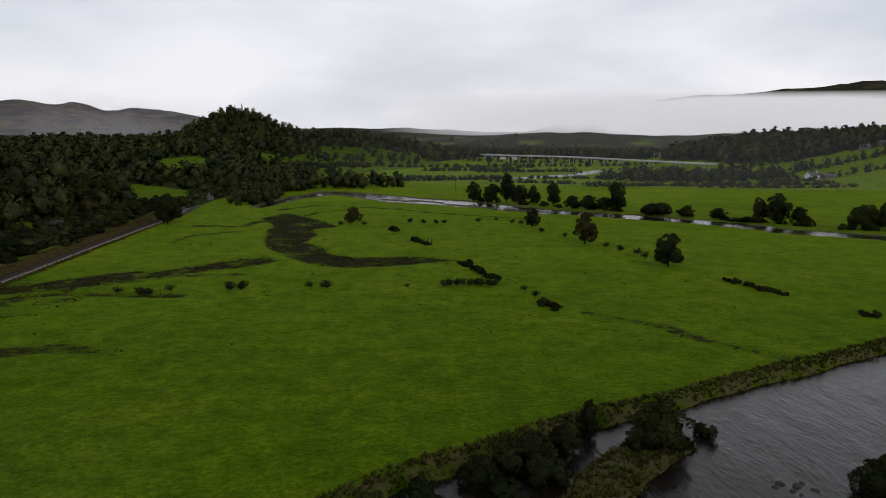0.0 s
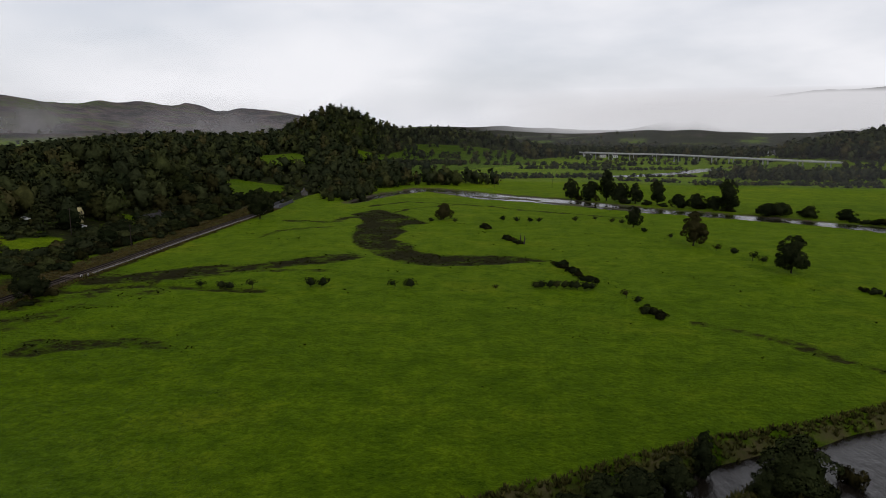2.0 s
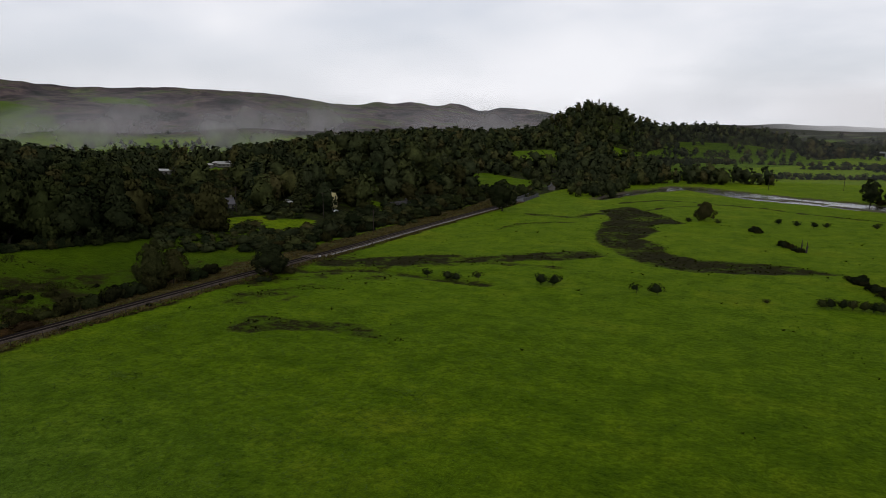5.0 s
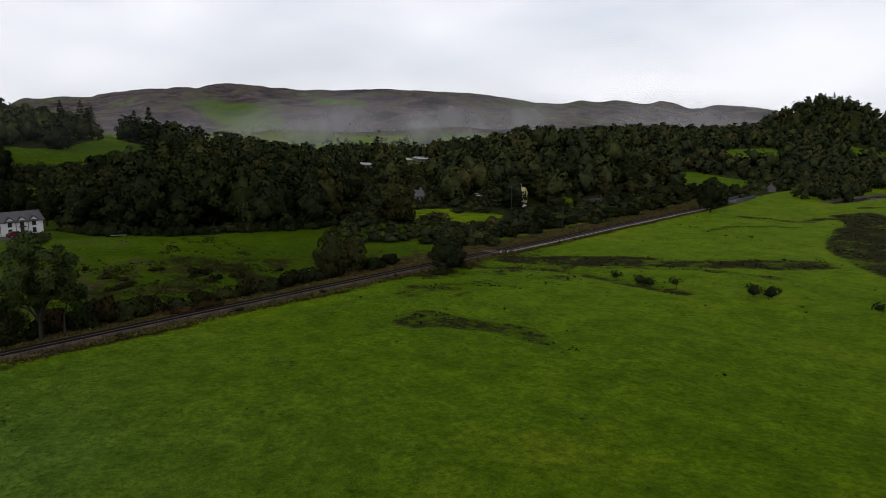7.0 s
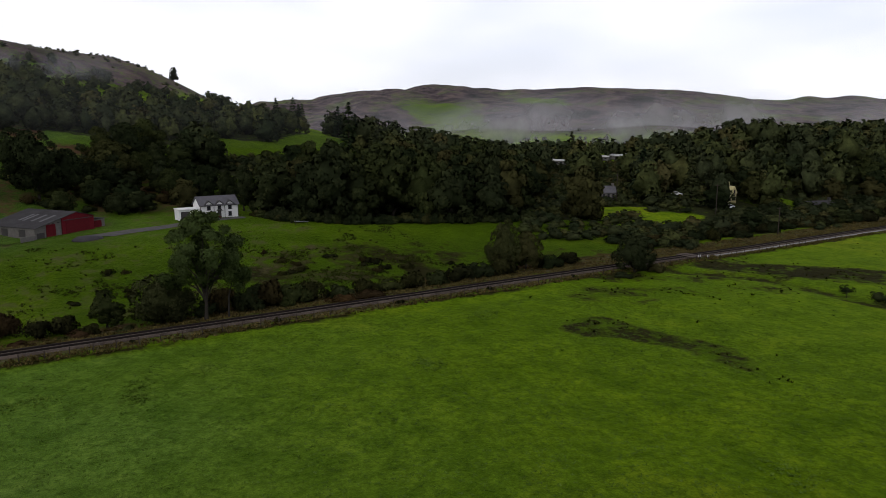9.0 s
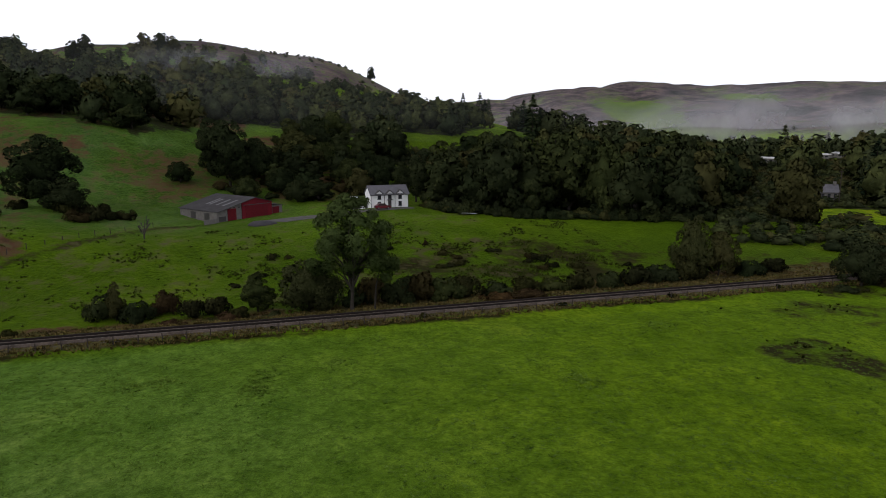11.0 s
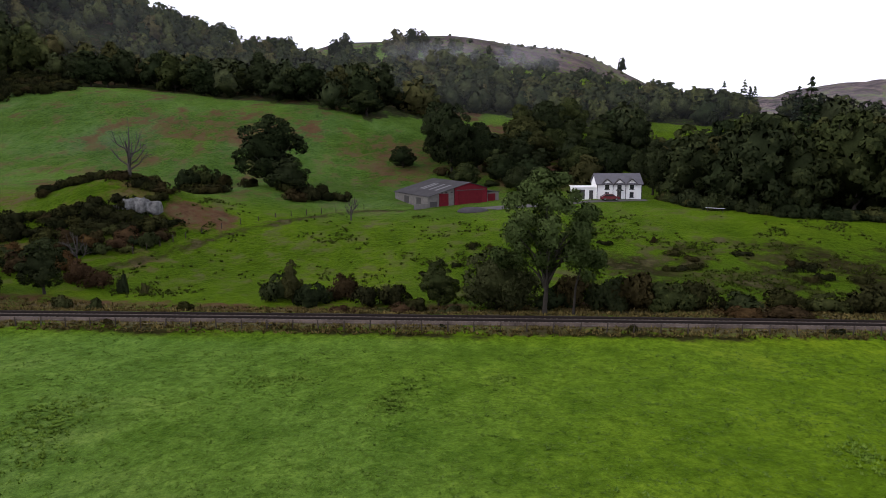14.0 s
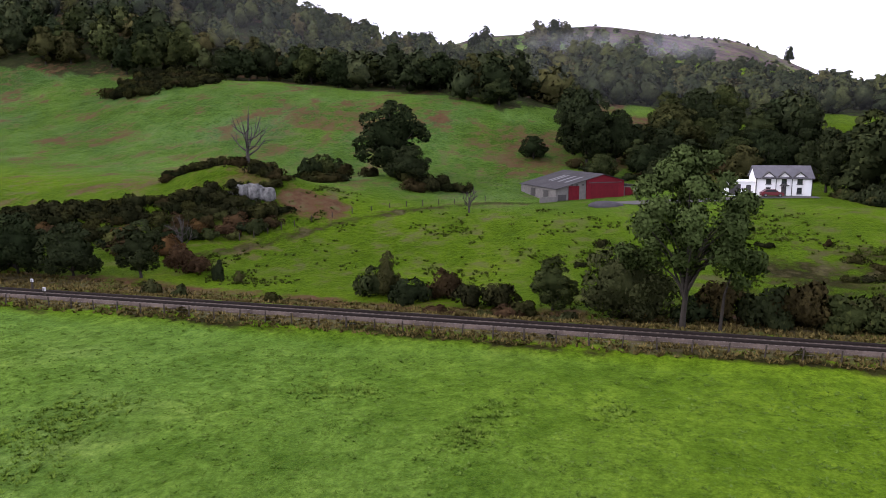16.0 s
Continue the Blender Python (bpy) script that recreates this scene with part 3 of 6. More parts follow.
def covers(x, y, z):
    rush = 0.92 * within(x, y, OXBOW_EDGE, 4.0) * (0.92 + 0.2 * rough(x, y, 30, 2))
    rush = np.maximum(rush, 0.80 * within(x, y, STRIP_EDGE, 5.0) * (0.95 + 0.25 * rough(x, y, 22, 3)))
    rush = np.maximum(rush, 0.66 * within(x, y, PATCH_EDGE, 2.2))
    rush = np.maximum(rush, 0.56 * within(x, y, SLOUGH_EDGE, 5.0) * (0.8 + 0.4 * rough(x, y, 9, 3)))
    for line, wide, top in (([(-106, 270), (-102, 291), (-87, 302)], 5, 0.6), ([(-113, 318), (-90, 316), (-89, 330), (-76, 346)], 6, 0.68), ([(-104, 188), (-80, 207), (-56, 211)], 4, 0.55), ([(-88, 383), (-73, 407), (-60, 404), (-26, 392), (-7, 377), (23, 361), (40, 352)], 4, 0.72), ([(-72, 352), (-66, 376), (-40, 398)], 2.5, 0.62)):
        rush = np.maximum(rush, top * smooth(wide, 0.5, to_line(x, y, line) + rough(x, y, 16, 1) * 1.2))
    rush = np.maximum(rush, 0.55 * smooth(4, 1, to_line(x, y, TRAIL)))
    rush = np.maximum(rush, 0.60 * smooth(5, 1, to_line(x, y, DITCH)))
    rush = np.maximum(rush, 0.5 * smooth(40, 20, np.hypot(x + 122, (y - 172) * 0.9)) * (0.7 + 0.6 * rough(x, y, 18, 1)))
    # rough rushy ground, spread wider to paint in the wood's shade
    rush = np.maximum(rush, 0.62 * smooth(1.3, 0.5, np.hypot((x + 150) / 20, (y - 112) / 42)) * (0.9 + 0.35 * rough(x, y, 16, 4)))
    rush = np.maximum(rush, 0.62 * smooth(3.4, 0.8, to_line(x, y, FARM_TRACK)))
    bracken = 0.58 * smooth(7, 3, np.hypot((x + 253) * 0.55, (y + 12) * 0.16) + rough(x, y, 20, 1) * 1.6)
    bracken = np.maximum(bracken, 0.75 * smooth(11, 5, np.hypot(x + 174, y - 12) + rough(x, y, 9, 2)))
    bracken = np.maximum(bracken, 0.45 * smooth(26, 12, np.hypot((x + 245) * 0.9, (y - 36) * 1.0) + rough(x, y, 14, 3) * 3))
    bracken = np.maximum(bracken, 0.8 * smooth(14, 7, np.hypot((x + 292) * 0.7, (y - 62) * 1.0) + rough(x, y, 14, 3) * 2))
    bracken = np.maximum(bracken, 0.5 * smooth(12, 4, np.hypot((x + 185) * 0.9, (y + 22) * 0.7) + rough(x, y, 8, 3) * 1.5))
    bracken = np.maximum(bracken, 0.5 * smooth(-4, -22, x + 128) * smooth(-60, -10, -y - 10) * (0.6 + 0.5 * rough(x, y, 20, 5)))
    for cx, cy, sx, sy, top in ((-256, 38, 16, 14, 0.56), (-236, 40, 12, 12, 0.6), (-262, -12, 9, 34, 0.55), (-180, -32, 9, 12, 0.5), (-345, 38, 20, 22, 0.7), (-318, 68, 14, 12, 0.75), (-262, 74, 34, 26, 0.62), (-238, 84, 16, 18, 0.55)):
        bracken = np.maximum(bracken, top * smooth(1.5, 0.5, np.hypot((x - cx) / sx, (y - cy) / sy) + rough(x, y, 11, 4) * 0.25))
    r = x - rail_x(y)
    verge = np.where(y < 362, 0.85 * smooth(-15, -9, r) * smooth(4.4, 3.2, r) * np.clip(0.85 + 0.3 * rough(x, y, 9, 4), 0, 1), 0)
    verge = np.maximum(verge, np.where((y > 185) & (y < 360), 0.78 * smooth(-15, -11, r) * smooth(-2.5, -3.5, r), 0))
    south = np.interp(x, BANK_X, BANK_Y) - y
    rush = np.maximum(rush, np.where(y < 300, 0.78 * smooth(3.0, 3.6, r) * smooth(5.6, 4.6, r), 0))
    bracken = np.maximum(bracken, np.where(y < 190, 0.85 * smooth(-17, -12, r) * smooth(-4, -6.0, r) * np.clip(0.8 + 0.4 * rough(x, y, 11, 2), 0, 1), 0))
    verge = np.maximum(verge, 0.58 * smooth(-7, -2.5, south) * smooth(8, 3, south))
    verge = np.maximum(verge, 0.7 * smooth(9, 5, to_line(x, y, SPIT)))
    verge = np.maximum(verge, 0.30 * smooth(-14, -20, r) * smooth(-300, -230, x) * smooth(135, 110, y) * smooth(-140, -60, y))
    d, w = to_line(x, y, RIVER, RIVER_HALF)
    verge = np.maximum(verge, 0.6 * smooth(w + 7, w + 2, d))
    dist = np.hypot(x, y)
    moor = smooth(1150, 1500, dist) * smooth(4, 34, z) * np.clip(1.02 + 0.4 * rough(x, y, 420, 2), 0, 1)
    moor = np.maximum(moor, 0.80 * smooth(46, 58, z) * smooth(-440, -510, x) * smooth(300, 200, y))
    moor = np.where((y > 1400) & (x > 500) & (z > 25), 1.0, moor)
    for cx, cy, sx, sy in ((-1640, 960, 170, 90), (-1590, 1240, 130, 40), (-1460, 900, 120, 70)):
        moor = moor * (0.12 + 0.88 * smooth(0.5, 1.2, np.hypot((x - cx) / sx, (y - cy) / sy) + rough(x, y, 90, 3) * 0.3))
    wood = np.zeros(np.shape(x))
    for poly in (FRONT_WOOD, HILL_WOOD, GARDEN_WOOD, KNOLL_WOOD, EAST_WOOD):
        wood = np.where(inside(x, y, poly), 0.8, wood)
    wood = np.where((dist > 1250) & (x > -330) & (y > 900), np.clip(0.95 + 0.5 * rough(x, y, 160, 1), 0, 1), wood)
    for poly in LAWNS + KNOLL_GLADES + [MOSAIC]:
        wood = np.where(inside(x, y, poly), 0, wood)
    # enclosed fields, each of its own green, plus vignetting and shade painted in below
    u, v = (x * 0.9 + y * 0.43) / 95, (y * 0.9 - x * 0.43) / 70
    cell = np.sin(np.floor(u + 0.3 * np.sin(np.floor(v))) * 12.9898 + np.floor(v) * 78.233) * 43758.5453
    cell = cell - np.floor(cell)
    # meadow tone carries painted vignetting: darker by the near bank, lighter further off
    field = np.where((dist > 430) | (x < -400), 0.45 + 0.5 * cell, 0.5 - 0.10 * smooth(190, 90, y) * smooth(-50, 10, x) + 0.18 * smooth(160, 260, y))
    field = np.where((dist > 1300) & (z > 25), 0.12 + 0.4 * cell, field)
    # farm field tone drops from y 105 on, the wood's shade put into it
    field = np.where((x < rail_x(y) - 5) & (x > -400) & (y < 200), 0.11 - 0.10 * smooth(105, 150, y) + 0.10 * rough(x, y, 60, 1) + 0.08 * rough(x, y, 14, 2), field)
    field = np.where((y > 430) & (x > -90) & (dist < 1300), 0.74 + 0.3 * cell, field)
    field = np.where(inside(x, y, MOSAIC), 0.04 + 0.16 * cell, field)
    for poly in LAWNS[:2]:
        field = np.where(inside(x, y, poly), 0.95, field)
    for poly in LAWNS[3:]:
        field = np.where(inside(x, y, poly), 0.42 if poly[0][1] > 300 else 0.18, field)
    mud = smooth(w + 3, w + 0.5, d + rough(x, y, 30, 2) * 1.5)
    mud = np.maximum(mud, smooth(8.5, 4, np.hypot((x - 46) / 1.3, y - 84.5)))
    # bluer grass in the south-west pasture and on the western hillside
    blue_tint = smooth(-15, -85, x) * smooth(115, 30, y) * smooth(4.5, 6.5, np.abs(r)) * np.where(r < 0, smooth(-175, -205, x), 1) * (0.9 + 0.2 * rough(x, y, 50, 1))
    return np.stack([rush, bracken, verge, blue_tint], -1), np.stack([moor, wood, field, mud], -1)


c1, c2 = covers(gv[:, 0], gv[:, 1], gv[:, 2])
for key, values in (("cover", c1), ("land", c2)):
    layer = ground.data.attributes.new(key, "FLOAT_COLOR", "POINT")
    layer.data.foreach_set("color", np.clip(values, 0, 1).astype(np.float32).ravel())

for name, level, y0, y1, words in (("water_1", -1.45, -20, 230, "dark peaty river water with small ripples"), ("water_2", -0.5, 236, 920, "pale reflecting reach of the far river")):
    wv = np.array([(-160 if y0 > 0 else -60, y0, level), (420, y0, level), (420, y1, level), (-160 if y0 > 0 else -60, y1, level)])
    water = tagged(new(name, raw_mesh(name, wv, np.array([[0, 1, 2, 3]]))), words, "river", kind="structure")
    water.data.materials.append(M_WATER)

# ---- makers ----


def thing(name, x, y, z, label, category, group="", turn=0.0):
    ob = tagged(new(name), label, category, group)
    ob.empty_display_size = 0.5
    ob.matrix_basis = pose(x, y, z, 0, 0, turn)
    return ob


def hang(name, me, material, parent, label=""):
    """Links a mesh as one part under a thing or part."""
    ob = new(name, me)
    if material and not me.materials:
        me.materials.append(material)
    ob.parent = parent
    return tagged(ob, label)


def part(name, bm, material, parent, label=""):
    me = bpy.data.meshes.new(name)
    bm.to_mesh(me)
    bm.free()
    return hang(name, me, material, parent, label)


def box(bm, x0, y0, z0, x1, y1, z1, bevel=0.0):
    m = Matrix.Translation(((x0 + x1) / 2, (y0 + y1) / 2, (z0 + z1) / 2)) @ Matrix.Diagonal((x1 - x0, y1 - y0, z1 - z0, 1))
    got = bmesh.ops.create_cube(bm, size=1, matrix=m)
    if bevel:
        edges = list({e for v in got["verts"] for e in v.link_edges})
        bmesh.ops.bevel(bm, geom=edges, offset=bevel, segments=1, affect="EDGES")
    return bm


def boxed(*args, **kw):
    return box(bmesh.new(), *args, **kw)


def prism(bm, outline, a, b, axis="x"):
    """A solid: the outline (u, z) drawn out along an axis from a to b."""
    rows = []
    for s in (a, b):
        rows.append([bm.verts.new((s, u, z) if axis == "x" else (u, s, z)) for u, z in outline])
    n = len(outline)
    for k in range(n):
        bm.faces.new((rows[0][k], rows[0][(k + 1) % n], rows[1][(k + 1) % n], rows[1][k]))
    bm.faces.new(rows[0][::-1])
    bm.faces.new(rows[1])
    bmesh.ops.recalc_face_normals(bm, faces=bm.faces)
    return bm


def tubes(runs, sides=6):
    """Tapered round limbs: each run is a list of (point, radius)."""
    V, F = [], []
    for run in runs:
        pts = np.array([p for p, _ in run], float)
        for k, (p, r) in enumerate(run):
            d = pts[min(k + 1, len(run) - 1)] - pts[max(k - 1, 0)]
            d = d / (np.linalg.norm(d) + 1e-9)
            a = np.cross(d, (0.31, 0.95, 0.05))
            a /= np.linalg.norm(a)
            b = np.cross(d, a)
            for s in range(sides):
                w = 6.2832 * s / sides
                V.append(pts[k] + r * (math.cos(w) * a + math.sin(w) * b))
        base = len(V) - len(run) * sides
        for k in range(len(run) - 1):
            for s in range(sides):
                t = (s + 1) % sides
                F.append((base + k * sides + s, base + k * sides + t, base + (k + 1) * sides + t, base + (k + 1) * sides + s))
    return np.array(V), np.array(F)


def ball(level):
    bm = bmesh.new()
    bmesh.ops.create_icosphere(bm, subdivisions=level, radius=1)
    v, f = np.array([p.co for p in bm.verts]), np.array([[p.index for p in q.verts] for q in bm.faces])
    bm.free()
    return v, f


BALLS = {k: ball(k) for k in (1, 2, 3)}
BALL2_V, BALL2_F = BALLS[2]


def lobes(g, radius, tall, base, count):
    """Boughs of a crown, wide below the middle and narrowing to an uneven top: centres and sizes."""
    out = []
    for k in range(count):
        t = np.clip((k + 0.5) / count + g.normal() * 0.04, 0.02, 0.98)
        w = k * 2.39996 + g.normal() * 0.35
        girth = math.sin(math.pi * (0.20 + 0.74 * t)) ** 0.75
        q = radius * girth * (g.uniform(0.52, 0.86) if k % 5 else g.uniform(0.1, 0.4))
        size = radius * g.uniform(0.24, 0.40) * (1.08 - 0.35 * t)
        out.append(((math.cos(w) * q, math.sin(w) * q, base + tall * (0.10 + 0.80 * t)), size))
    return out


def canopy(g, boughs, count, size, level=2, core=0.80, flat=0.8, shell=(0.72, 1.08), up=0.25, lean_sprays=False, even=0.55):
    """A crown: leaf sprays all round its boughs, over a shaded heart of branches."""
    c = np.array([p for p, _ in boughs], float)
    r = np.array([q for _, q in boughs], float)
    mid = c.mean(0)
    half = np.maximum((c + r[:, None]).max(0) - mid, mid - (c - r[:, None]).min(0))
    V, F, N = np.zeros((0, 3)), np.zeros((0, 3), int), np.zeros((0, 3))
    if core:
        bv, bf = BALLS[level]
        o = c - mid
        along = bv @ o.T
        miss = (o * o).sum(1)[None] - along ** 2
        far = np.where(miss < r[None] ** 2, along + np.sqrt(np.clip(r[None] ** 2 - miss, 0, None)), 0).max(1)
        far = np.maximum(far, 0.5 / np.sqrt(((bv / half) ** 2).sum(1)))
        V = mid + bv * (far * core * (1 + g.normal(size=len(bv)) * 0.08))[:, None]
        F, N = bf, bv.copy()
    pick = g.choice(len(r), count, p=r ** 2 / (r ** 2).sum())
    out = (c[pick] - mid) / half
    out /= np.linalg.norm(out, axis=1, keepdims=True) + 0.15
    d = g.normal(size=(count, 3))
    d /= np.linalg.norm(d, axis=1, keepdims=True)
    d = d + out * 0.55 + np.array([0, 0, up])
    d /= np.linalg.norm(d, axis=1, keepdims=True)
    at = c[pick] + d * (r[pick] * g.uniform(*shell, count))[:, None] * np.array([1, 1, flat])
    round_out = (at - mid) / half ** 1.3
    round_out /= np.linalg.norm(round_out, axis=1, keepdims=True) + 1e-6
    own = d * even + round_out * (1.2 - even) + g.normal(size=(count, 3)) * 0.29 * even
    nrm = d + g.normal(size=(count, 3)) * 0.55
    nrm /= np.linalg.norm(nrm, axis=1, keepdims=True)
    a = np.cross(nrm, g.normal(size=(count, 3)))
    a /= np.linalg.norm(a, axis=1, keepdims=True) + 1e-9
    b = np.cross(nrm, a)
    s = size * g.uniform(0.5, 1.4, (count, 1))
    quad = np.stack([at - a * s * 0.5, at + b * s * 0.38 + nrm * s * 0.12, at + a * s * 0.6, at - b * s * 0.38 - nrm * s * 0.1], 1).reshape(-1, 3)
    if lean_sprays:
        quad = np.stack([at - a * s * 0.55 + b * s * 0.30, at + a * s * 0.55 + b * s * 0.35, at - b * s * 0.60 + nrm * s * 0.1], 1).reshape(-1, 3)
        F = np.concatenate([F, np.arange(count)[:, None] * 3 + len(V) + [0, 2, 1]])
        N = np.concatenate([N, np.repeat(own, 3, 0)])
        return np.concatenate([V, quad]), F, N / np.linalg.norm(N, axis=1, keepdims=True)
    k = np.arange(count)[:, None] * 4 + len(V)
    F = np.concatenate([F, k + [2, 1, 0], k + [3, 2, 0]])
    N = np.concatenate([N, np.repeat(own, 4, 0)])
    return np.concatenate([V, quad]), F, N / np.linalg.norm(N, axis=1, keepdims=True)


def crown_parts(seed, high, radius, clear, count, size, boughs, lean=0.0, level=2, core=0.80, flat=0.8, lean_sprays=False, even=0.55):
    g = np.random.default_rng(seed)
    bl = lobes(g, radius, high - clear, clear, boughs)
    bl = [((x + lean * (z / high) ** 2 * radius, y, z), r) for (x, y, z), r in bl]
    v, f, nm = canopy(g, bl, count, size, level, core, flat, lean_sprays=lean_sprays, even=even)
    runs = [[((0, 0, -0.6), high * 0.032), ((0.05, 0.03, high * 0.06), high * 0.022), ((g.normal() * 0.15, g.normal() * 0.15, clear + high * 0.08), high * 0.017), ((lean * 0.3, 0, high * 0.7), high * 0.007)]]
    for c, r in bl[::max(1, len(bl) // 10)]:
        z0 = min(clear * g.uniform(0.75, 1.2) + high * 0.05, c[2])
        mid = (c[0] * 0.45, c[1] * 0.45, (z0 + c[2]) / 2 + high * 0.02)
        runs.append([((0, 0, z0), high * 0.011), (mid, high * 0.007), (c, high * 0.003)])
    tv, tf = tubes(runs)
    return v, f, nm, tv, tf


def tree_kind(name, seed, high, radius, clear, count, size, boughs, label, leaf, lean=0.0, level=2, core=0.80, flat=0.8, lean_sprays=False):
    """One tree, to be copied: trunk with limbs, and a crown of leaf sprays."""
    v, f, nm, tv, tf = crown_parts(seed, high, radius, clear, count, size, boughs, lean, level, core, flat, lean_sprays)
    ob = thing(name, 0, 0, 0, label, "tree")
    hang("trunk", raw_mesh("trunk", tv, tf, True), M_BARK, ob, "grey-brown bark")
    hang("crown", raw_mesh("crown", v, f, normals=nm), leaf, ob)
    return ob


def conifer_parts(seed, high, radius, count, size, rows=11):
    g = np.random.default_rng(seed)
    V, F, n0 = [], [], 0
    for k in range(rows):
        t = k / (rows - 1)
        z = high * (0.12 + 0.86 * t)
        r = radius * (1 - t) ** 0.8 * g.uniform(0.8, 1.1) + 0.25
        n = max(6, int(count / rows * (1.4 - t)))
        w = g.uniform(0, 6.283, n)
        q = r * np.sqrt(g.uniform(0.15, 1, n))
        at = np.stack([np.cos(w) * q, np.sin(w) * q, z - q * 0.35 + g.normal(size=n) * 0.3], 1)
        out = np.stack([np.cos(w), np.sin(w), np.full(n, -0.35)], 1)
        side = np.stack([-np.sin(w), np.cos(w), g.normal(size=n) * 0.3], 1)
        s = size * g.uniform(0.7, 1.3, (n, 1))
        quad = np.stack([at - out * s * 0.4, at + side * s * 0.4, at + out * s * 0.8, at - side * s * 0.4], 1).reshape(-1, 3)
        i = np.arange(n)[:, None] * 4 + n0
        V.append(quad)
        F.append(np.concatenate([i + [0, 1, 2], i + [0, 2, 3]]))
        n0 += 4 * n
    tv, tf = tubes([[((0, 0, -0.5), high * 0.02), ((0, 0, high * 0.5), high * 0.013), ((0, 0, high * 0.98), 0.04)]])
    return np.concatenate(V), np.concatenate(F), tv, tf


def conifer_kind(name, seed, high, radius, count, size, label):
    v, f, tv, tf = conifer_parts(seed, high, radius, count, size)
    ob = thing(name, 0, 0, 0, label, "tree")
    hang("trunk", raw_mesh("trunk", tv, tf, True), M_BARK, ob, "brown bark")
    hang("crown", raw_mesh("crown", v, f), M_CONIFER, ob)
    return ob


def bush_mesh(seed, radius, tall, count, size, boughs):
    g = np.random.default_rng(seed)
    bl = []
    for k in range(boughs):
        w, q = g.uniform(0, 6.283), radius * math.sqrt(g.uniform(0, 0.7))
        r = radius * g.uniform(0.22, 0.42)
        bl.append(((math.cos(w) * q, math.sin(w) * q, max(r * 0.35, tall * g.uniform(0.25, 0.8) * (1 - 0.5 * q / radius))), r))
    v, f, nm = canopy(g, bl, count, size, 1, 0.84, 0.9, lean_sprays=True)
    return raw_mesh("bush", v, f, normals=nm)


COPIES = []


def plant(kind, x, y, scale=1.0, broad=None, sink=0.15, label="", group="", z=None):
    """A copy of a plant on the ground."""
    broad = broad or scale
    z = float(height(x, y)) if z is None else z
    if kind not in COPIES:
        COPIES.append(kind)
    ob = copy_thing(kind, pose(x, y, z - sink, 0, 0, random.uniform(0, 360)))
    ob.scale = (broad, broad, scale)
    return tagged(ob, label, "", group)


# ---- trees ----
OAKS = [
    tree_kind("broadleaf_tree", 11, 15, 6.2, 1.3, 6400, 0.47, 30, "dark green broadleaf tree with a full rounded crown", M_LEAF, core=0.68, lean_sprays=True),
    tree_kind("broadleaf_tree", 12, 16, 5.6, 1.5, 6400, 0.47, 32, "tall dark green broadleaf tree with an uneven crown", M_LEAF, core=0.68, lean_sprays=True),
    tree_kind("broadleaf_tree", 13, 13, 6.6, 0.7, 6400, 0.47, 28, "broad low-crowned dark green tree", M_LEAF, core=0.68, lean_sprays=True),
    tree_kind("broadleaf_tree", 14, 17, 5.0, 1.2, 6400, 0.47, 32, "slender tall dark green broadleaf tree", M_LEAF, core=0.68, lean_sprays=True),
]
# the same trees as they stand close together in a wood
WOOD = [
    tree_kind("broadleaf_tree", 15, 15, 6.2, 0.8, 2300, 0.78, 20, "dark green broadleaf tree in a dense wood", M_LEAF, lean_sprays=True),
    tree_kind("broadleaf_tree", 16, 16, 5.6, 1.0, 2300, 0.78, 22, "tall dark green broadleaf tree in a dense wood", M_LEAF, lean_sprays=True),
    tree_kind("broadleaf_tree", 17, 13, 6.6, 0.5, 2300, 0.78, 18, "broad dark green tree in a dense wood", M_LEAF, lean_sprays=True),
    tree_kind("broadleaf_tree", 18, 17, 5.0, 0.9, 2300, 0.78, 22, "slender dark green broadleaf tree in a dense wood", M_LEAF, lean_sprays=True),
    tree_kind("broadleaf_tree", 19, 14, 5.8, 0.6, 2300, 0.78, 14, "uneven dark green broadleaf tree in a dense wood", M_LEAF, lean_sprays=True),
]
THORNS = [
    tree_kind("hawthorn_tree", 21, 4.4, 2.6, 1.7, 420, 0.34, 12, "small wind-shaped dark hawthorn in the pasture", M_LEAF, 0.5, 1),
    tree_kind("hawthorn_tree", 22, 3.8, 3.0, 1.4, 420, 0.34, 12, "low spreading dark hawthorn in the pasture", M_LEAF, 0.3, 1),
]
SPRUCES = [conifer_kind("conifer_tree", 31, 18, 3.8, 900, 1.1, "dark narrow conifer above the broadleaf woods"),
           conifer_kind("conifer_tree", 32, 15, 3.2, 800, 1.0, "dark conifer with a ragged pointed top")]


def bush_kind(name, seed, radius, tall, count, size, boughs, label, leaf):
    ob = tagged(new(name, bush_mesh(seed, radius, tall, count, size, boughs)), label, "bush")
    ob.data.materials.append(leaf)
    return ob


GORSE = [bush_kind("gorse_bush", 41, 2.4, 1.9, 850, 0.33, 11, "dark low gorse bush on the pasture", M_GORSE),
         bush_kind("gorse_bush", 42, 2.9, 1.6, 850, 0.33, 12, "dark spreading gorse bush", M_GORSE)]
SHRUB = [bush_kind("shrub", 43, 2.6, 3.4, 1800, 0.29, 14, "tangled olive-brown shrub beside the railway", M_SCRUB),
         bush_kind("shrub", 44, 2.4, 3.0, 1800, 0.29, 14, "dark leafy shrub beside the railway", M_LEAF)]

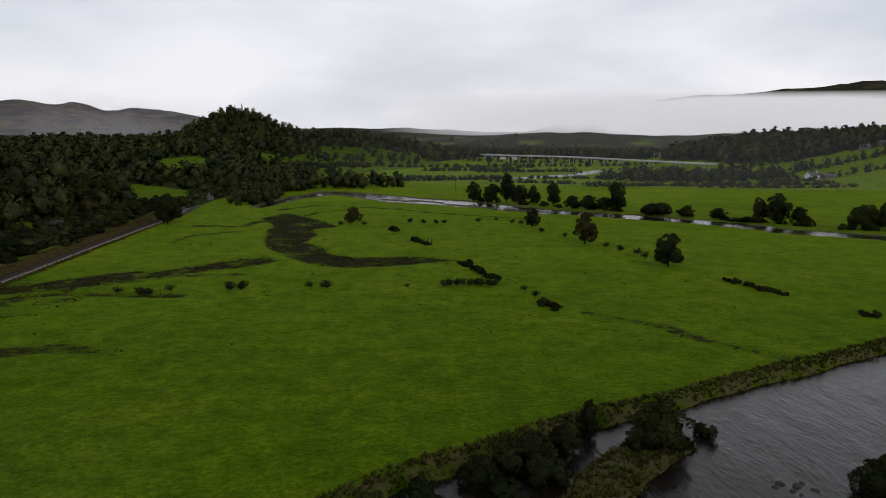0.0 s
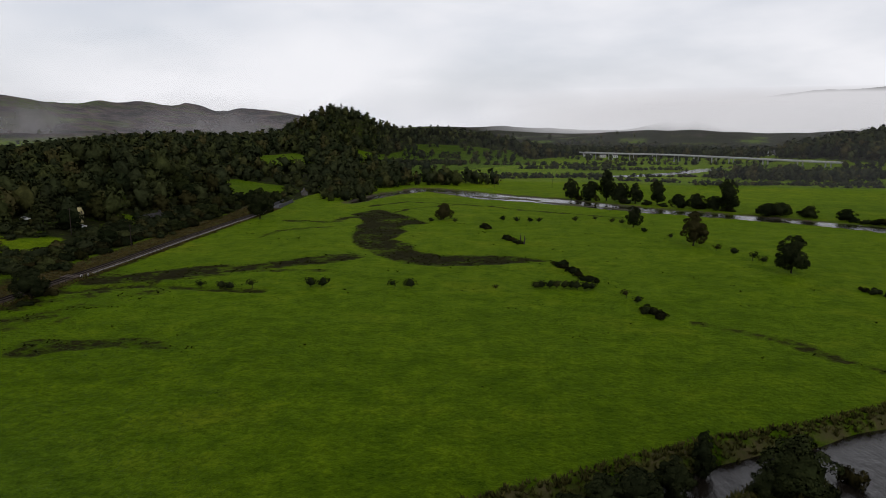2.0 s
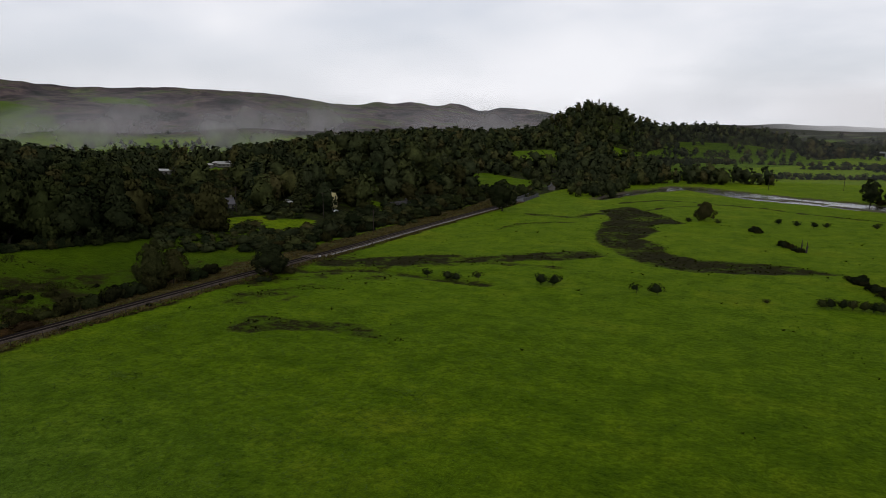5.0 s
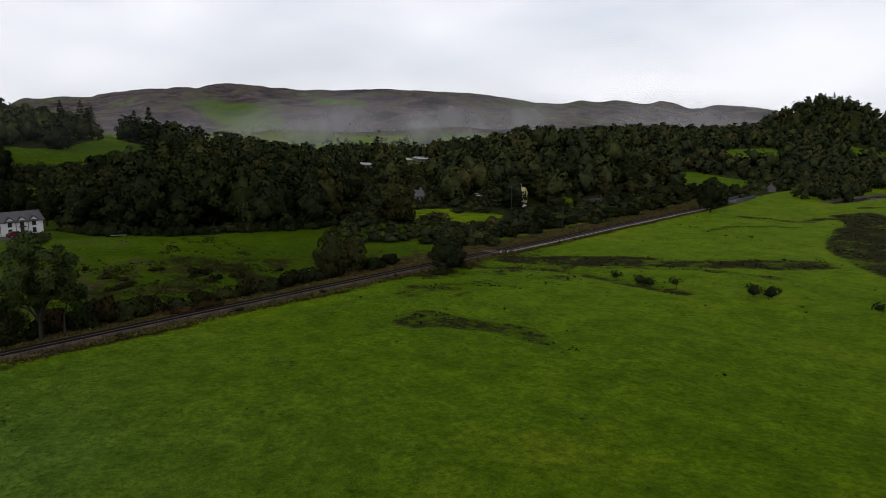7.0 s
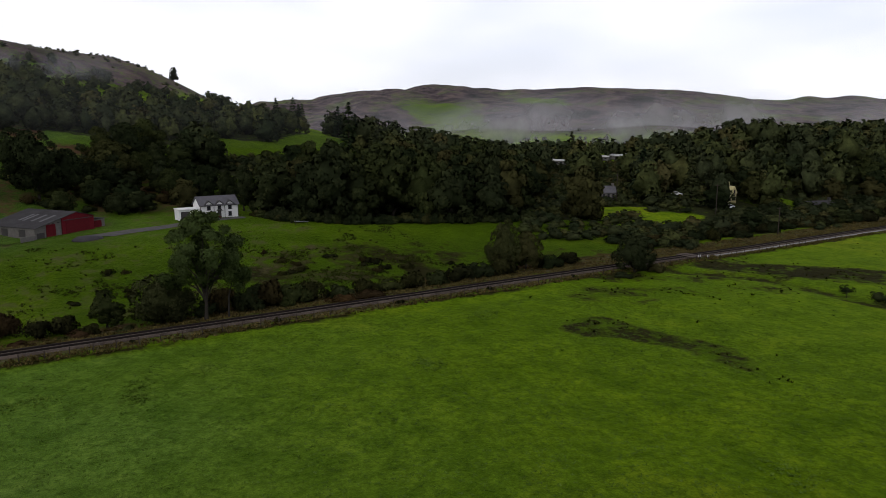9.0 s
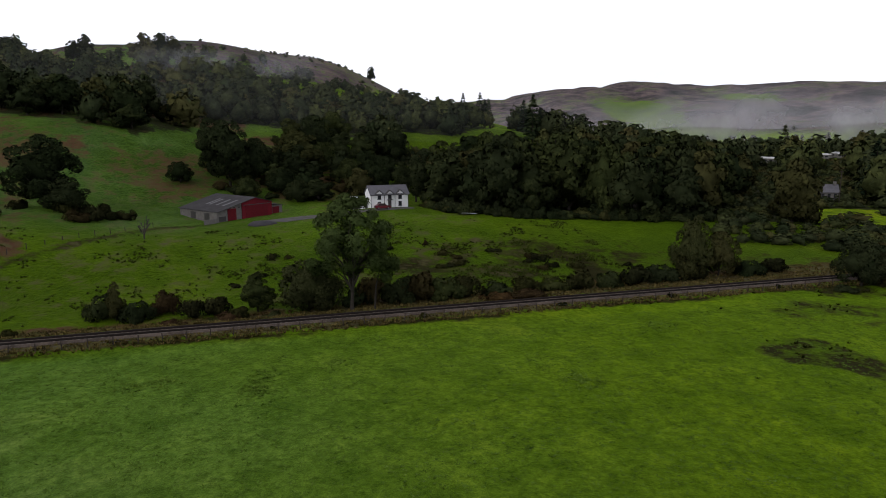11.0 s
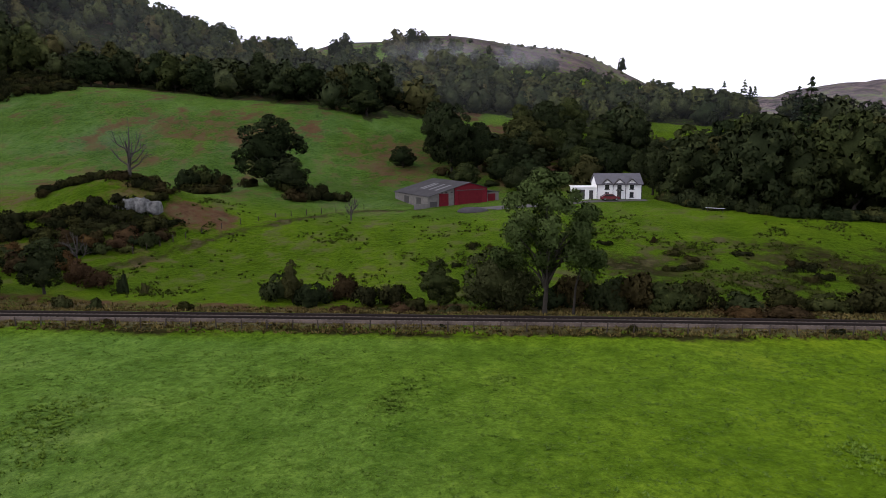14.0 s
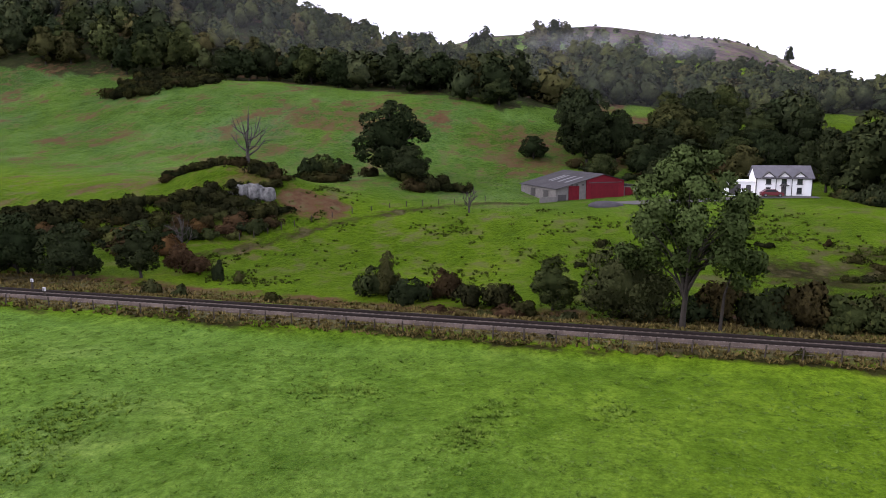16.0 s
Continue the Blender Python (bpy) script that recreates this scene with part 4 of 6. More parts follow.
# lone trees of the meadow: place, height and breadth against the model
for x, y, k, s, b in ((-42.3, 331, 2, 0.62, 0.62), (41.2, 319, 1, 0.60, 0.70), (56.6, 273, 3, 0.80, 0.92), (74.6, 226.5, 0, 0.78, 0.86), (-127, 322, 0, 0.98, 1.0)):
    plant(OAKS[k], x, y, s, b, label="lone dark green tree in the open pasture", group="lone meadow trees")

# thorn bushes along the old hedge lines
for x, y, k, s in ((-86.8, 184, 0, 0.8), (-81.5, 184, 1, 0.85), (-78.5, 184, 1, 0.75), (-73, 185, 0, 0.8), (-58, 187.4, 1, 1.0), (-55, 187.4, 1, 1.05), (-36.1, 190, 0, 0.8), (-31.6, 190, 1, 0.95), (-9.7, 192, 0, 0.5),
                   (0.5, 195.4, 1, 0.75), (2.4, 195.5, 1, 0.8), (4.3, 195.5, 1, 0.85), (6.1, 195.6, 1, 0.8), (8, 195.7, 1, 0.85), (9.8, 195.8, 1, 0.85), (11.6, 195.8, 1, 0.9), (13.4, 195.8, 1, 0.85), (15, 195.9, 1, 0.8), (-47, 322, 1, 0.8), (-36, 323, 1, 0.8),
                   (-15, 332, 1, 0.9), (-8.5, 329, 1, 0.9), (-3, 329, 1, 0.85), (1, 330, 1, 0.85), (17.4, 334, 1, 0.9), (27, 339, 0, 0.7), (33.4, 333, 1, 0.8), (38, 330, 1, 0.8),
                   (62, 262.7, 0, 0.9), (66, 256, 1, 0.95), (69, 245, 0, 1.0), (70.5, 239.5, 0, 0.95), (23.2, 188, 0, 0.7), (25, 183, 1, 0.7), (43.4, 304, 1, 0.8), (51.8, 291, 1, 0.7)):
    plant(THORNS[k], x, y, s * 0.72, group="hedge line thorns")
for a, b, n in (((17.6, 203), (6, 231), 9), ((-23, 312), (-20, 303), 4), ((-12, 282), (-6, 267), 6), ((26, 176), (28.5, 170), 4), ((85, 206), (95, 186), 7), ((103, 166), (106, 164), 2)):
    for k in range(n):
        t = (k + 0.5) / n
        plant((GORSE[0], SHRUB[1], GORSE[1])[k % 3], a[0] + (b[0] - a[0]) * t + random.uniform(-0.8, 0.8), a[1] + (b[1] - a[1]) * t + random.uniform(-0.8, 0.8), random.uniform(0.45, 0.95), random.uniform(0.55, 0.95), group="hedge line bushes", label="dark bush in an old hedge line of the pasture")

# riverside bushes by the near bank
for x, y, k, s, b in ((22.3, 99.5, 3, 0.42, 0.28), (32, 95, 2, 0.56, 0.70), (28.2, 94, 2, 0.3, 0.34), (18, 94, 1, 0.36, 0.42), (13, 91, 2, 0.42, 0.48), (9, 88, 0, 0.4, 0.46), (5, 85, 2, 0.36, 0.45), (14, 86, 2, 0.36, 0.5), (-2, 80, 2, 0.32, 0.4), (-8, 77, 2, 0.3, 0.4), (8, 79, 0, 0.34, 0.45), (-14, 72, 2, 0.3, 0.4), (55.5, 83, 2, 0.42, 0.46), (59, 85, 2, 0.4, 0.42)):
    plant(OAKS[k], x, y, s, b, group="riverbank willows", label="dark bushy willow on the river bank", sink=0.9, z=max(-1.4, float(height(x, y))))
plant(GORSE[0], 39.9, 99.3, 1.3, 0.75, z=-1.6)

for x, y, r in ((43.5, 84.5, 0.35), (44.6, 85.4, 0.5), (45.4, 83.6, 0.4), (46.5, 84.8, 0.55), (47.6, 85.6, 0.35), (48.4, 83.8, 0.4), (46.0, 82.6, 0.3)):
    v = BALL2_V * np.array([r * 1.5, r, r * 0.7]) * (1 + rng.normal(size=(len(BALL2_V), 1)) * 0.08)
    stone = tagged(new("river_stone", raw_mesh("river_stone", v, BALL2_F, True)), "brown wet stone on a shoal in the river", "stone", "shoal stones")
    stone.data.materials.append(M_EARTH)
    stone.matrix_basis = pose(x, y, -1.5, 0, 0, x * 40)

# trees along the far bank
for x, y, k, s, b in ((20, 438, 1, 0.85, 0.9), (31, 434, 0, 0.8, 1.0), (40, 432, 3, 1.15, 0.9), (47, 425, 2, 0.9, 0.9), (55, 420, 3, 0.75, 0.8), (66, 414, 0, 0.95, 0.8), (75, 400, 2, 0.6, 0.7), (84, 398, 2, 0.65, 0.8), (97, 388, 0, 1.15, 1.0), (91, 392, 2, 0.6, 0.7),
                      (112, 372, 2, 0.5, 0.9), (117, 370, 2, 0.55, 0.8), (128.5, 364, 2, 0.5, 0.6), (142, 357, 2, 0.45, 0.7), (157, 345, 1, 0.8, 0.7), (163, 338, 0, 1.05, 1.0), (172, 334, 2, 0.7, 0.7), (196, 322, 2, 0.9, 1.1), (204, 318, 0, 0.9, 1.0), (212, 322, 2, 0.9, 1.0)):
    plant(OAKS[k], x, y, s, b, group="far bank trees", label="dark riverside tree on the far bank")


for k in range(34):
    t = random.random()
    x = 22 + 190 * t
    y = float(np.interp(x, (22, 60, 96, 130, 158, 185, 215), (440, 413, 390, 366, 338, 321, 309))) + random.uniform(-2, 5)
    plant(SHRUB[k % 2], x, y, random.uniform(0.7, 1.5), random.uniform(0.8, 1.5), group="far bank bushes", label="dark tangled bush on the far river bank")


def scatter(poly, gap, holes=(), seed=1, jitter=0.42):
    g = np.random.default_rng(seed)
    p = np.array(poly)
    xs = np.arange(p[:, 0].min(), p[:, 0].max(), gap)
    ys = np.arange(p[:, 1].min(), p[:, 1].max(), gap)
    X, Y = np.meshgrid(xs, ys)
    X = X + (np.arange(len(ys)) % 2)[:, None] * gap / 2
    X, Y = X.ravel() + g.normal(size=X.size) * gap * jitter * 0.6, Y.ravel() + g.normal(size=X.size) * gap * jitter * 0.6
    ok = inside(X, Y, poly)
    for h in holes:
        ok &= ~inside(X, Y, h)
    return X[ok], Y[ok]


# the wood beside the white farmhouse
X, Y = scatter(FRONT_WOOD, 9.2, SIGHTS, seed=3)
for k, (x, y) in enumerate(zip(X, Y)):
    plant(WOOD[k * 3 % 5], x, y, random.uniform(1.05, 1.4), random.uniform(1.0, 1.3), group="farm wood", label="dark green tree in the dense farm wood")

for k in range(42):
    t = k / 41
    x = float(np.interp(t, (0, 0.15, 0.4, 0.6, 0.8, 1), (-208, -195, -187, -183, -180, -179))) + random.uniform(-1.5, 1.0)
    y = float(np.interp(t, (0, 0.15, 0.4, 0.6, 0.8, 1), (108, 111, 127, 142, 158, 178))) + random.uniform(-1, 1)
    plant(SHRUB[1], x, y, random.uniform(0.8, 1.6), random.uniform(0.9, 1.3), group="wood edge shrubs", label="dark leafy shrub under the edge of the farm wood")
for x, y, s in ((-160, 352, 0.5), (-172, 372, 0.6), (-150, 366, 0.6), (-186, 350, 0.6), (-198, 362, 0.5), (-143, 384, 0.55)):
    plant(WOOD[2], x, y, s, s * 0.9, label="dark tree beside the lane", group="garden trees")

# the edge of the hillside wood above the sloping field, and trees about the gardens
wild = []
X, Y = scatter(HILL_WOOD, 11.0, LAWNS + SIGHTS, seed=4)
for k, (x, y) in enumerate(zip(X, Y)):
    edge = x > -312 and y > -190
    if edge and k % 4 != 3:
        plant(WOOD[k * 3 % 5], x, y, random.uniform(0.7, 1.1), random.uniform(0.9, 1.2), group="hillside wood", label="dark tree at the edge of the hillside wood")
    else:
        wild.append((x, y, random.uniform(10, 15)))
X, Y = scatter(GARDEN_WOOD, 11.5, LAWNS + SIGHTS, seed=5)
for k, (x, y) in enumerate(zip(X, Y)):
    if x > -200 and y < 400 and k % 3 != 2:
        low = 0.55 if x > -166 else 1.0
        plant(WOOD[k * 3 % 5], x, y, random.uniform(0.5, 0.85) * low, random.uniform(0.7, 0.95) * (0.5 + 0.5 * low), group="garden trees", label="dark green tree among the gardens by the railway")
    else:
        wild.append((x, y, random.uniform(4, 7) if x > -166 else random.uniform(7, 12) if y > 455 else random.uniform(10, 17)))
X, Y = scatter(KNOLL_WOOD, 14.5, KNOLL_GLADES + SIGHTS + LAWNS, seed=6)
thin = inside(X, Y, MOSAIC)
wild += [(x, y, random.uniform(7, 12) if t else random.uniform(10, 16)) for k, (x, y, t) in enumerate(zip(X, Y, thin)) if not t or k % 5 < 3]
X, Y = scatter(EAST_WOOD, 11.0, seed=7)
wild += [(x, y, random.uniform(12, 19)) for x, y in zip(X, Y)]
# trees strewn over the valley and its hedges
g = np.random.default_rng(9)


def hedge(a, b, gap, high):
    gap = min(gap, 4.5) if high < 5 else gap
    n = max(2, int(math.hypot(b[0] - a[0], b[1] - a[1]) / gap * 1.6))
    for k in range(n + 1):
        t = k / n
        wild.append((a[0] + (b[0] - a[0]) * t + g.normal() * 2, a[1] + (b[1] - a[1]) * t + g.normal() * 2, high * g.uniform(0.6, 1.5)))


for a, b, gap, high in (((120, 565), (330, 592), 3.2, 3.4), ((40, 610), (120, 585), 4, 3), ((210, 560), (330, 560), 4, 3), ((-40, 640), (150, 660), 7, 3), ((40, 745), (150, 770), 6, 3.5), ((-60, 830), (110, 850), 7, 4), ((200, 640), (330, 660), 6, 7), ((230, 690), (340, 720), 7, 5), ((150, 640), (235, 700), 7, 10), ((180, 620), (260, 660), 7, 9), ((60, 880), (300, 860), 10, 5), ((-20, 760), (80, 790), 14, 4),
                        ((-60, 600), (60, 640), 30, 4), ((300, 760), (420, 770), 8, 8), ((280, 620), (330, 620), 6, 5), ((380, 560), (420, 480), 8, 4), ((-30, 540), (-120, 560), 7, 9), ((-110, 520), (-60, 530), 7, 10), ((-140, 470), (-100, 505), 6, 9), ((0, 980), (300, 940), 12, 7), ((320, 640), (460, 640), 10, 6), ((350, 700), (520, 690), 9, 8)):
    hedge(a, b, gap, high)
X, Y = scatter([(145, 648), (165, 622), (235, 600), (320, 650), (330, 700), (240, 690), (190, 680)], 11, seed=38)
wild += [(x, y, random.uniform(6, 12)) for x, y in zip(X, Y)]
for k in range(260):
    d, w = g.uniform(520, 1750), radians(g.uniform(-42, 58))
    x, y = -math.sin(w) * d, math.cos(w) * d
    if to_line(x, y, LOOP) > 16 and to_line(x, y, RIVER) > 25 and not (x > -60 and d < 1250):
        wild.append((x, y, g.uniform(5, 13)))
for k in range(420):
    d, w = g.uniform(650, 1500), radians(g.uniform(34, 72))
    wild.append((-math.sin(w) * d, math.cos(w) * d, g.uniform(7, 14)))
X, Y = scatter([(0, 1300), (300, 1200), (700, 1120), (760, 1350), (60, 1560)], 20, seed=8)
wild += [(x, y, random.uniform(10, 17)) for x, y in zip(X, Y)]
X, Y = scatter([(-70, 1120), (60, 1100), (330, 1040), (420, 1150), (0, 1330)], 14, seed=18)
wild += [(x, y, random.uniform(10, 18)) for x, y in zip(X, Y)]
X, Y = scatter([(-480, 20), (-430, 40), (-420, 120), (-470, 150), (-560, 160), (-620, 190), (-560, 215), (-470, 200), (-440, 100)], 12, seed=28)
wild += [(x, y, random.uniform(7, 13)) for x, y in zip(X, Y)]


def woodland(name, spots, label, count, size, boughs, seed, leaf, level):
    """Many far trees in one mesh, each with its own boughs, tint and place."""
    g = np.random.default_rng(seed)
    kinds = []
    for k in range(5):
        v, f, nm, tv, tf = crown_parts(seed + k, 12, 5.2, 0.5, count, size, boughs, level=level, core=0.90, lean_sprays=True, even=0.3)
        kinds.append((v, f, nm))
    V, F, T, N, n0 = [], [], [], [], 0
    spots = np.array(spots)
    Z = height(spots[:, 0], spots[:, 1])
    for (x, y, high), z in zip(spots, Z):
        v, f, nm = kinds[g.integers(5)]
        w, s, b = g.uniform(0, 6.283), high / 12, high / 12 * g.uniform(0.85, 1.25) * (1.7 if high < 6 else 1.0)
        c, q = math.cos(w), math.sin(w)
        V.append(np.stack([x + b * (v[:, 0] * c - v[:, 1] * q), y + b * (v[:, 0] * q + v[:, 1] * c), z - 0.5 + s * v[:, 2]], 1))
        N.append(np.stack([nm[:, 0] * c - nm[:, 1] * q, nm[:, 0] * q + nm[:, 1] * c, nm[:, 2]], 1))
        F.append(f + n0)
        T.append(np.full(len(v), g.uniform()))
        n0 += len(v)
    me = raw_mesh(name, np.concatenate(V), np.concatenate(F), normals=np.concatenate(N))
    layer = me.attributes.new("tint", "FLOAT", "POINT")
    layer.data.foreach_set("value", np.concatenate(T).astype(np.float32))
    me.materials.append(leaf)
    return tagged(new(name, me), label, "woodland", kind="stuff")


for k in range(70):
    wild.append((g.uniform(-660, -470), g.uniform(-40, 175), g.uniform(1.0, 3.2)))
for k, poly in enumerate(SIGHTS):
    X, Y = scatter(poly, 4.2, LAWNS, seed=80 + k)
    wild += [(x, y, random.uniform(1.8, 3.4)) for x, y in zip(X, Y)]
X, Y = scatter([(-440, -60), (-470, 10), (-430, 60), (-455, 150), (-500, 150), (-500, 100), (-492, 20), (-480, -40)], 11, seed=63)
wild += [(x, y, random.uniform(5, 8)) for x, y in zip(X, Y)]
X, Y = scatter([(-540, 30), (-560, 100), (-640, 150), (-680, 120), (-640, 40), (-570, 0)], 9, seed=64)
wild += [(x, y, random.uniform(1.2, 2.4)) for x, y in zip(X, Y)]
wild = [w for w in wild if not (w[0] < -480 and w[1] < -90)]
X, Y = scatter([(-140, 192), (-146, 230), (-150, 290), (-152, 350), (-172, 350), (-178, 296), (-166, 262), (-160, 240), (-160, 200), (-160, 186)], 4.6, LAWNS, seed=61)
wild += [(x, y, random.uniform(2.2, 4.6)) for x, y in zip(X, Y)]
X, Y = scatter([(-176, 196), (-190, 206), (-205, 225), (-215, 260), (-200, 300), (-180, 300), (-190, 270), (-186, 240)], 6.5, LAWNS + SIGHTS, seed=62)
wild += [(x, y, random.uniform(3.0, 7.0)) for x, y in zip(X, Y)]
X, Y = scatter([(-121, 396), (-108, 396), (-101, 415), (-105, 468), (-144, 480), (-134, 440)], 7.5, seed=65)
wild += [(x, y, random.uniform(6, 10)) for x, y in zip(X, Y)]
spots = np.array(wild)
reach = np.hypot(spots[:, 0] + 20, spots[:, 1] - 50)
woodland("woodland", spots[reach < 480], "dark mixed woodland on the valley sides", 330, 1.15, 18, 60, M_WOODS, 1)
woodland("far_woodland", spots[reach >= 480], "far dark woods and hedgerow trees", 50, 2.3, 11, 70, M_WOODS, 1)

# ---- railway ----


def sweep(line, profile):
    """A strip of that cross-section (side, height) along a line of places."""
    P = np.array(line, float)
    d = np.gradient(P, axis=0)
    d[:, 2] = 0
    d /= np.linalg.norm(d, axis=1, keepdims=True)
    side = np.stack([d[:, 1], -d[:, 0], 0 * d[:, 0]], 1)
    n = len(profile)
    V = np.concatenate([P + side * u + np.array([0, 0, h]) for u, h in profile]).reshape(n, len(P), 3).transpose(1, 0, 2).reshape(-1, 3)
    F = [(i * n + k, i * n + (k + 1) % n, (i + 1) * n + (k + 1) % n, (i + 1) * n + k) for i in range(len(P) - 1) for k in range(n)]
    return V, np.array(F)


TRACK = [(float(rail_x(y)), y, 0.38) for y in np.arange(-180, 365, 4.0)]
railway = thing("railway_track", -120, 60, 0.4, "single railway track with rusty rails on brown ballast", "railway")


def lay(name, line, profile, material, parent, label=""):
    v, f = sweep(line, profile)
    ob = hang(name, raw_mesh(name, v - np.array(parent.matrix_basis.translation), f), material, parent, label)
    return ob


lay("ballast", TRACK, [(-2.1, -0.35), (-1.3, 0.3), (1.25, 0.3), (1.75, -0.2)], M_BALLAST, railway, "brown stone ballast")
for u in (-0.75, 0.75):
    # dark strip paints in the shade the rail casts, along with rust
    lay("stained_ballast", TRACK, [(u - 0.25, 0.2), (u - 0.21, 0.335), (u + 0.21, 0.335), (u + 0.25, 0.2)], M_RUSTSHADE, railway, "ballast darkened by rust and painted rail shade")
    lay("rail", TRACK, [(u - 0.13, 0.30), (u - 0.06, 0.40), (u - 0.08, 0.55), (u + 0.08, 0.55), (u + 0.06, 0.40), (u + 0.13, 0.30)], M_RAIL, railway, "rusty steel rail")
_sl = bpy.data.meshes.new("sleeper")
_b2 = boxed(-1.25, -0.13, -0.07, 1.25, 0.13, 0.07, bevel=0.02)
_b2.to_mesh(_sl)
_b2.free()
_sl.materials.append(M_SLEEPER)
for k in range(290):
    y = -22 + k * 0.7
    s = hang("sleeper", _sl, None, railway)
    a = math.atan2(float(rail_x(y + 2) - rail_x(y - 2)), 4.0)
    s.matrix_basis = pose(float(rail_x(y)) + 120, y - 60, 0.63 - 0.4, 0, 0, -math.degrees(a))
V, F = [], []
for k in range(258):
    y = -22 + (290 + k) * 0.7
    c = float(rail_x(y))
    for u, v, w in [(a, b, d) for a in (-1.25, 1.25) for b in (-0.13, 0.13) for d in (-0.07, 0.07)]:
        V.append((c + 120 + u, y - 60 + v, 0.23 + w))
    q = k * 8
    F += [(q, q + 1, q + 3, q + 2), (q + 4, q + 6, q + 7, q + 5), (q + 1, q + 5, q + 7, q + 3), (q, q + 4, q + 5, q + 1), (q + 2, q + 3, q + 7, q + 6)]
far_row = hang("sleeper_row", raw_mesh("sleeper_row", np.array(V), np.array(F)), M_SLEEPER, railway)
tagged(far_row, kind="stuff")
trough = tagged(new("cable_trough"), "pale concrete cable trough beside the railway", "cable trough")
trough.matrix_basis = pose(-125, 260, 0.4)
line = [(float(rail_x(y)) + 2.5, y, 0.45) for y in np.arange(194, 345, 4.0)]
lay("channel", line, [(-0.32, -0.3), (-0.32, 0.16), (0.32, 0.16), (0.32, -0.3)], M_TROUGH, trough)
crossing = thing("farm_crossing", -127, 188, 0.7, "boarded farm crossing over the railway", "crossing")
for k in range(6):
    part("board", boxed(-2.4, -1.8 + k * 0.6, 0.0, 2.4, -1.28 + k * 0.6, 0.16, bevel=0.02), M_SLEEPER, crossing)
for x, y, w in ((-123.6, 187.5, 0.5), (-122.8, 189.5, 0.35)):
    sign = thing("crossing_sign", x, y, float(height(x, y)), "small white crossing notice on a short post", "sign")
    part("post", boxed(-0.06, -0.06, -0.2, 0.06, 0.06, 1.1), M_POST, sign)
    part("board", boxed(-0.08, -w, 0.6, -0.03, w, 1.15, bevel=0.02), M_RAILWHITE, sign, "white painted board")

field_fence = thing("field_fence", -170, 20, 0, "leaning wooden posts along the farm track", "fence")
for k in range(16):
    t = k / 15
    x, y = float(np.interp(t, (0, 0.3, 0.6, 1), (-156, -166, -182, -196))), float(np.interp(t, (0, 0.3, 0.6, 1), (8, 14, 24.5, 40)))
    part("post", boxed(x + 170 - 0.07, y - 20 - 0.07, float(height(x, y)) - 0.3, x + 170 + 0.07, y - 20 + 0.07, float(height(x, y)) + random.uniform(0.9, 1.3), bevel=0.02), M_POST, field_fence)
fence = thing("railway_fence", -116, 60, 0, "weathered post and wire fence beside the railway", "fence")
_pm = bpy.data.meshes.new("post")
_b2 = boxed(-0.06, -0.06, -0.3, 0.06, 0.06, 1.1, bevel=0.015)
_b2.to_mesh(_pm)
_b2.free()
_pm.materials.append(M_POST)
for k in range(100):
    y = -40 + k * 2.9
    p = hang("post", _pm, None, fence)
    x = float(rail_x(y)) + 3.7
    p.matrix_basis = pose(x + 116, y - 60, float(height(x, y)), random.uniform(-5, 5), random.uniform(-5, 5), random.uniform(0, 90))
for hgt in (0.45, 0.8, 1.12):
    line = [(float(rail_x(y)) + 3.7, y, float(height(float(rail_x(y)) + 3.7, y)) + hgt) for y in np.arange(-40, 250, 2.9)]
    lay("wire", line, [(-0.004, 0), (0, 0.006), (0.004, 0)], M_WIRE, fence)
for x, y in ((-116.2, 9), (-119.5, 3.5)):
    mark = thing("rail_marker", x, y, 0.3, "small white marker post beside the railway", "marker post")
    part("post", boxed(-0.09, -0.09, 0, 0.09, 0.09, 1.3), M_POST, mark)
    part("plate", boxed(-0.09, -0.18, 1.0, 0.09, 0.18, 1.4, bevel=0.03), M_RAILWHITE, mark, "white plate")

# ---- trees and scrub beyond the railway ----
g = np.random.default_rng(77)


def big_ash():
    bl = [((x, y + 0.3, z), r * 0.74) for (x, y, z), r in lobes(g, 6.3, 12.4, 5.2, 46)]
    bl += [((1.5, 5.4, 7.4), 1.5), ((0.5, 6.0, 6.4), 1.2), ((2.5, 4.6, 5.4), 1.1), ((0, -5.6, 7.2), 1.2), ((-0.5, -4.8, 6.2), 1.1), ((0.4, -0.6, 16.6), 1.3), ((0.2, 1.8, 16.2), 1.2)]
    v, f, nm = canopy(g, bl, 26000, 0.29, 2, 0.0, 0.85, (0.35, 1.15), 0.35, True)
    runs = [[((0, 0, -0.5), 0.40), ((0.1, 0, 1.0), 0.29), ((0, 0.2, 4.0), 0.24), ((0.2, 0, 8), 0.16), ((0, 0, 14), 0.05)]]
    for c, r in bl[:26]:
        z0 = g.uniform(2.8, 6.5)
        runs.append([((0, 0.1, z0), 0.17), ((c[0] * 0.4, c[1] * 0.4, z0 + (c[2] - z0) * 0.55), 0.10), (c, 0.03)])
    runs.append([((0.3, 3.4, -0.3), 0.18), ((0.2, 3.6, 3.5), 0.13), ((1.2, 4.4, 7.5), 0.05)])
    tv, tf = tubes(runs, 7)
    ob = thing("ash_tree", -126.5, 78.2, float(height(-126.5, 78.2)), "tall light green ash tree beside the railway", "tree")
    hang("trunk", raw_mesh("trunk", tv, tf, True), M_BARK, ob, "grey-brown bark")
    hang("crown", raw_mesh("crown", v, f, normals=nm), M_ASH, ob)


